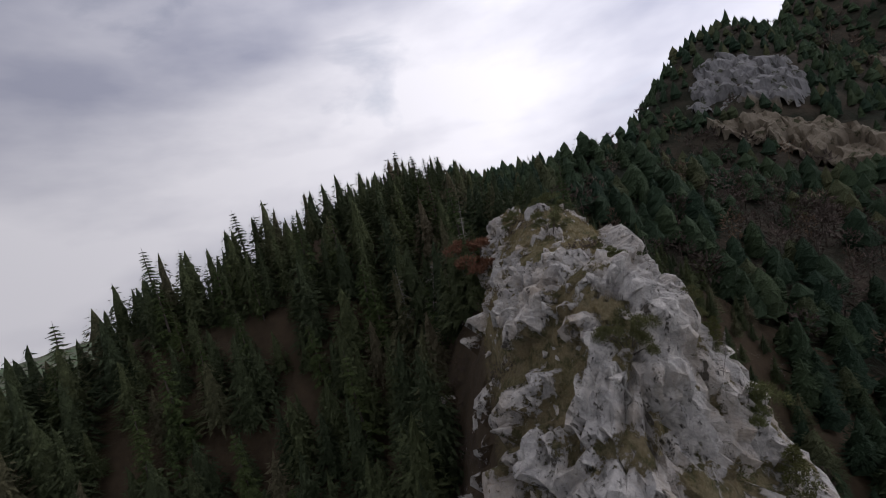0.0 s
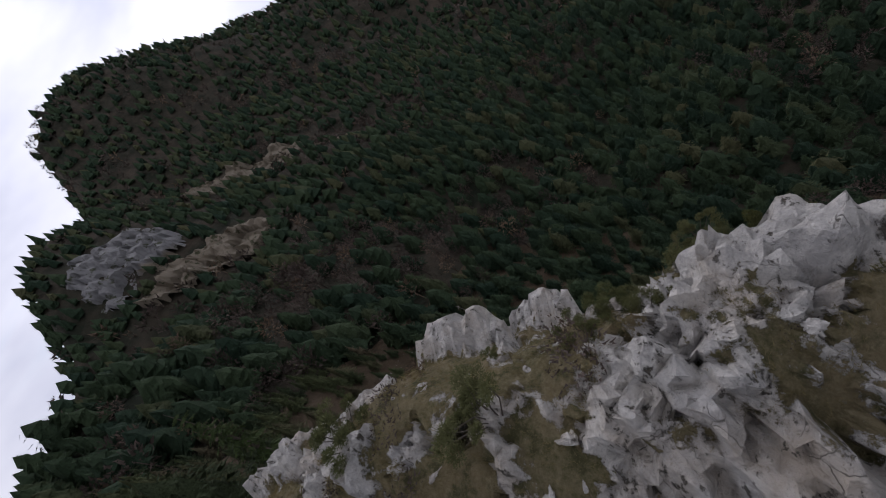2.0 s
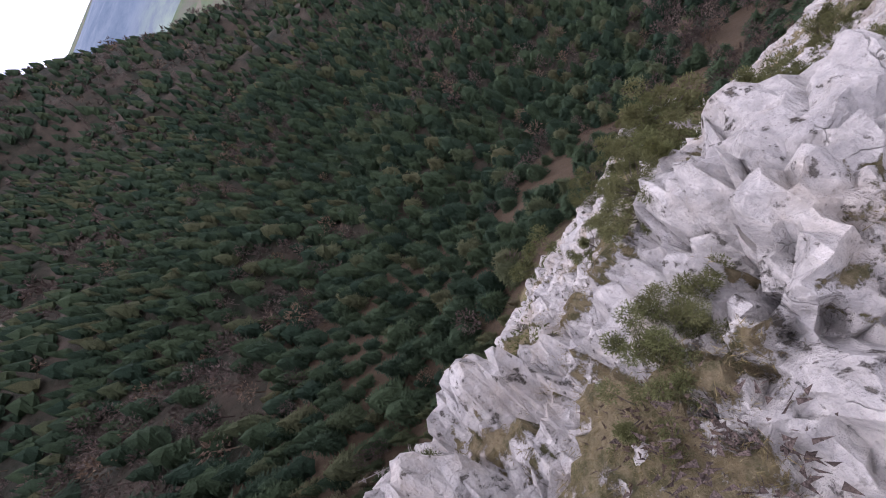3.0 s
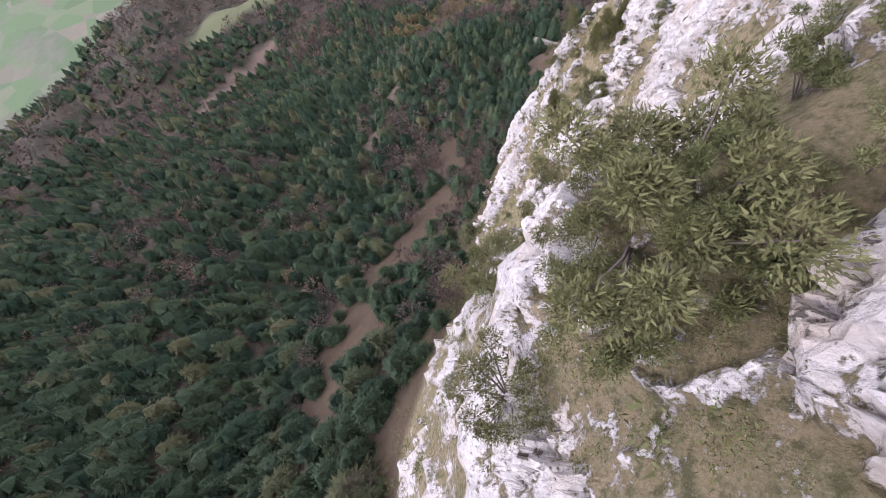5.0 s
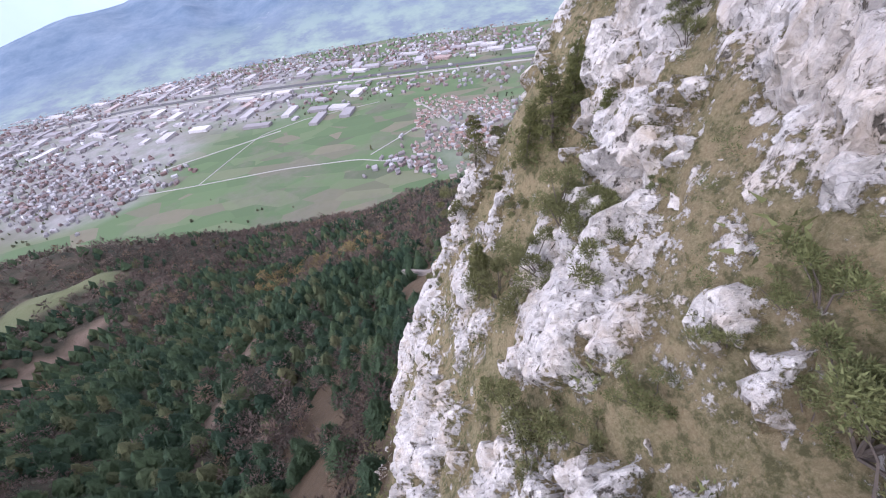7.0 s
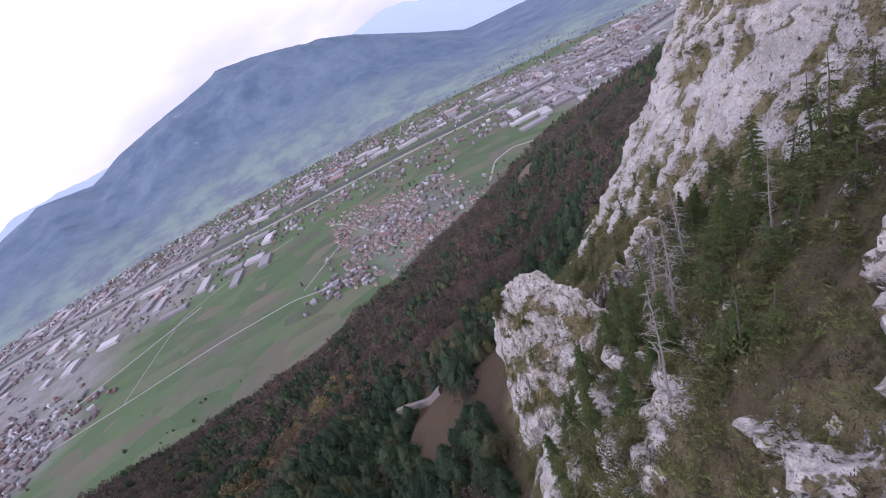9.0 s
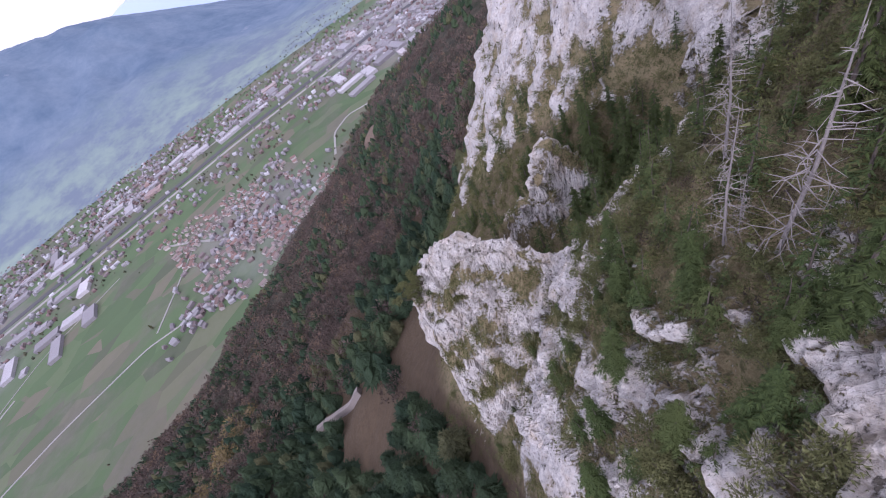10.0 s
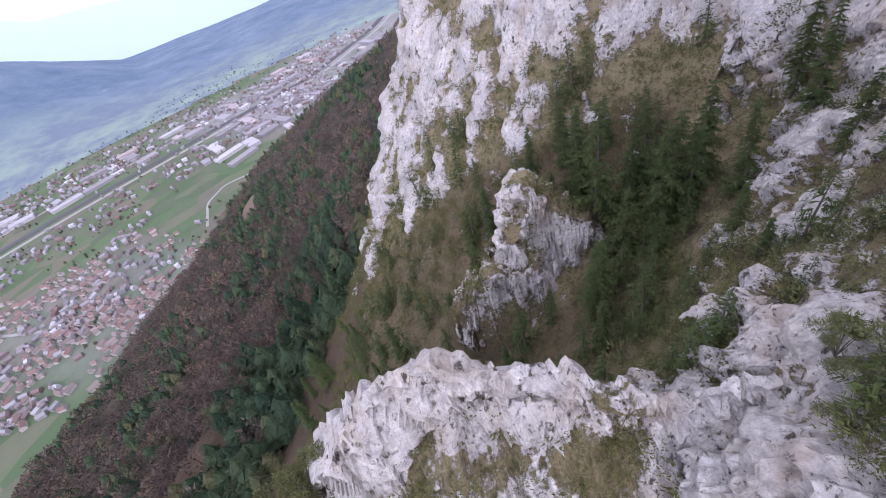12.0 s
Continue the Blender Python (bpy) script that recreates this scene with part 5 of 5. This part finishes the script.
# ---- the valley: roads, village, works ----
def ribbon(name, label, line, wide, material, lift):
    """A road along a line on the valley floor, with a little thickness."""
    line = np.array(line, float)
    t = np.linspace(0, len(line) - 1, 14 * len(line))
    x, y = np.interp(t, range(len(line)), line[:, 0]), np.interp(t, range(len(line)), line[:, 1])
    for _ in range(6):
        x[1:-1], y[1:-1] = (x[:-2] + x[1:-1] + x[2:]) / 3, (y[:-2] + y[1:-1] + y[2:]) / 3
    n = np.stack([-np.gradient(y), np.gradient(x)], -1)
    n /= np.linalg.norm(n, axis=1, keepdims=True)
    a, b = np.stack([x, y], -1) + n * wide / 2, np.stack([x, y], -1) - n * wide / 2
    rows = [np.c_[a, np.full(len(a), -0.45)], np.c_[a, np.full(len(a), lift)], np.c_[b, np.full(len(a), lift)], np.c_[b, np.full(len(a), -0.45)]]
    verts = np.stack(rows, 1).reshape(-1, 3)
    faces = [(4 * i + k, 4 * i + 4 + k, 4 * i + 5 + k, 4 * i + 1 + k) for i in range(len(a) - 1) for k in range(3)]
    tagged(new(name, mesh_of(name, verts, faces, material)), label, "road", kind="structure")


ribbon("road_motorway", "dark asphalt motorway along the valley", MOTORWAY, 30, ASPHALT, 0.4)
ribbon("road_railway", "grey railway bed beside the motorway", [(x + 8, y - 48) for x, y in MOTORWAY], 16, CONCRETE, 0.3)
ribbon("road_lane", "pale lane across the fields", [(-900, 900), (-640, 905), (-420, 920), (-225, 905), (-150, 870), (-60, 860)], 4, CONCRETE, 0.3)
ribbon("road_village", "pale village street", [(-75, 1240), (-20, 1130), (30, 1000), (90, 900), (130, 800)], 7, CONCRETE, 0.3)
ribbon("road_loop", "pale looping slip road", [(-1150, 1060), (-960, 1120), (-840, 1030), (-780, 960), (-850, 900), (-900, 960), (-800, 1040), (-500, 1190)], 6, CONCRETE, 0.35)
ribbon("road_field", "pale track between the fields", [(-640, 905), (-600, 1050), (-560, 1180), (-430, 1260), (-200, 1300)], 3, CONCRETE, 0.3)
ribbon("road_farm", "pale farm track to the village", [(-195, 920), (-120, 1000), (-40, 1090)], 4, CONCRETE, 0.3)
ribbon("road_river", "grey road beside the works", [(x - 20, y + 130) for x, y in MOTORWAY], 9, CONCRETE, 0.3)
ribbon("road_east", "pale road between eastern fields", [(330, 900), (400, 990), (470, 1010), (560, 940)], 6, CONCRETE, 0.3)


def gabled(long, deep, eaves, top):
    l, d, o = long / 2, deep / 2, 0.5
    walls = ([(-l, -d, -1), (l, -d, -1), (l, d, -1), (-l, d, -1), (-l, -d, eaves), (l, -d, eaves), (l, d, eaves), (-l, d, eaves), (-l, 0, top - 0.3), (l, 0, top - 0.3)],
             [(0, 1, 5), (0, 5, 4), (2, 3, 7), (2, 7, 6), (1, 2, 6), (1, 6, 5), (3, 0, 4), (3, 4, 7), (4, 7, 8), (5, 9, 6)])
    e = eaves - 0.25
    roof = ([(-l - o, -d - o, e), (l + o, -d - o, e), (l + o, 0, top), (-l - o, 0, top), (l + o, d + o, e), (-l - o, d + o, e),
             (-l - o, -d - o, e - .25), (l + o, -d - o, e - .25), (l + o, d + o, e - .25), (-l - o, d + o, e - .25)],
            [(0, 1, 2), (0, 2, 3), (3, 2, 4), (3, 4, 5), (6, 7, 1), (6, 1, 0), (8, 9, 5), (8, 5, 4)])
    return mesh_of("wall", *walls, WALLS), mesh_of("roof", *roof, TILES)


def shed(long, deep, tall):
    bm = bmesh.new()
    bmesh.ops.create_cube(bm, size=1.0)
    bmesh.ops.scale(bm, vec=(long, deep, tall), verts=bm.verts)
    bmesh.ops.translate(bm, vec=(0, 0, tall / 2 - 0.5), verts=bm.verts)
    up = [f for f in bm.faces if f.normal.z > 0.9]
    bmesh.ops.inset_region(bm, faces=up, thickness=0.8)
    bmesh.ops.translate(bm, vec=(0, 0, -0.6), verts=list({v for f in up for v in f.verts}))
    me = bpy.data.meshes.new("hall")
    bm.to_mesh(me)
    bm.free()
    me.materials.append(SHEDS)
    return me


HOUSES = [gabled(9, 7, 4.0, 6.6), gabled(11, 7.5, 4.2, 7.0), gabled(8, 6.5, 3.6, 6.0), gabled(15, 8, 5.0, 8.5)]
spots = []
a, b = rng.normal(0, 1, (2, 5200))
hx, hy = 110 + 95 * a + 0.05 * b, 930 + 130 * b - 55 * a
fit_in = (np.abs(a) < 2) & (np.abs(b) < 2) & (value_noise(np.stack([hx / 70, hy / 70, 0 * hx], -1), 8) > 0.36) & (country(hx, hy) < -3)
for p, q in zip(hx[fit_in], hy[fit_in]):
    if all((p - u) ** 2 + (q - v) ** 2 > 12**2 for u, v in spots):
        spots.append((p, q))
    if len(spots) == 290:
        break
for hx, hy in spots[:290]:
    ob = thing("house", "village house with a red-brown tiled roof", "house", "village houses", pose(hx, hy, 0, 0, 0, rng.choice([25, 115]) + rng.normal(0, 28)))
    wall_me, roof_me = HOUSES[rng.integers(4)]
    part("wall", wall_me, ob), part("roof", roof_me, ob)

HALLS = [shed(38, 22, 7), shed(66, 34, 9), shed(24, 16, 6), shed(90, 28, 8)]


def along(lo, hi, off):
    k = rng.uniform(lo, hi)
    mx, my = np.interp(k, range(len(MOTORWAY)), [p[0] for p in MOTORWAY]), np.interp(k, range(len(MOTORWAY)), [p[1] for p in MOTORWAY])
    return mx, my + off


works = []
for n in range(1500):
    hx, hy = along(0.6, 7.6, rng.choice([rng.uniform(-420, -80), rng.uniform(60, 260)]))
    if hx > -250 and hy < 1640 - 0.33 * hx - 30 and hx < 560:
        continue
    if hx > -900 and hx < -250 and hy < 1230:
        continue
    if all((hx - p) ** 2 + (hy - q) ** 2 > 62**2 for p, q in works) and len(works) < 280:
        works.append((hx, hy))
for hx, hy in works:
    ob = thing("industrial_hall", "flat-roofed industrial hall in pale sheet metal", "building", "valley works", pose(hx, hy, 0, 0, 0, rng.choice([-14, 76]) + rng.normal(0, 6)))
    part("hall", HALLS[rng.integers(4)], ob)


def town(name, label, centres, count, spread):
    """Far houses too many to count: one mesh."""
    pieces = []
    mid = np.array(centres, float)[rng.integers(len(centres), size=count)]
    at = mid + rng.normal(0, spread, (count, 2)) * (1, 0.6)
    for hx, hy in at[country(at[:, 0], at[:, 1]) < -3]:
        l, d, h, a = rng.uniform(6, 16), rng.uniform(5, 10), rng.uniform(3.5, 6.5), rng.uniform(0, 3.14)
        v = np.array([(-l, -d, -1), (l, -d, -1), (l, d, -1), (-l, d, -1), (-l, -d, h), (l, -d, h), (l, d, h), (-l, d, h), (-l, 0, h + 3), (l, 0, h + 3)]) * (0.5, 0.5, 1)
        c, s = math.cos(a), math.sin(a)
        v = np.stack([v[:, 0] * c - v[:, 1] * s + hx, v[:, 0] * s + v[:, 1] * c + hy, v[:, 2]], -1)
        pieces.append((v, np.array([(0, 1, 5), (0, 5, 4), (2, 3, 7), (2, 7, 6), (4, 5, 9), (4, 9, 8), (6, 7, 8), (6, 8, 9), (1, 2, 6), (1, 6, 5), (3, 0, 4), (3, 4, 7), (5, 6, 9), (7, 4, 8)])))
    m = mesh_of(name, *joined(pieces), TOWN)
    tagged(new(name, m), label, "town", kind="stuff")


m = Nodes("town_roofs", 0.85)
TOWN = m.done(m.ramp(m.island(), (0.0, (0.15, 0.10, 0.09)), (0.5, (0.2, 0.19, 0.195)), (0.85, (0.25, 0.245, 0.25)), (1.0, (0.42, 0.42, 0.43))))
town("far_town", "pale far town on the valley floor", [(-1800, 1700), (-1500, 1950), (-1200, 2000), (-700, 2050), (-2300, 1800), (0, 1950), (-1900, 1350), (-1500, 1250)], 2500, 210)
town("east_town", "pale far town beside the motorway", [(850, 1240), (1000, 1150), (1150, 1380), (1500, 1450)], 520, 120)
town("west_town", "pale works and houses at the valley's edge", [(-1150, 1000), (-1050, 1120), (-1300, 1150)], 260, 90)
town("roadside_houses", "houses strung along the valley road", [tuple(np.array(MOTORWAY[k]) * (1 - u) + np.array(MOTORWAY[k + 1]) * u + (0, off)) for k in range(2, 7) for u in (0.2, 0.5, 0.8) for off in (-170, 150, 300)], 1500, 95)
town("edge_town", "pale works and houses at the foot of the wooded hill", [(-900, 870), (-1000, 960), (-860, 960), (-1080, 900), (-960, 1040)], 330, 75)
town("hamlet", "cluster of houses by the field", [(-120, 845), (-60, 815), (250, 1120)], 80, 34)
town("village_outskirts", "small tiled houses round the village", [(60, 1010), (140, 900), (170, 990), (20, 930)], 170, 75)

# the lone tree in the field
ob = thing("field_tree", "lone dark tree in the green field", "tree", "", pose(-195, 945, -0.3))
part("stem", PINES[0][0], ob).scale = (14, 14, 14)
part("crown", PINES[0][1], ob).scale = (14, 14, 14)
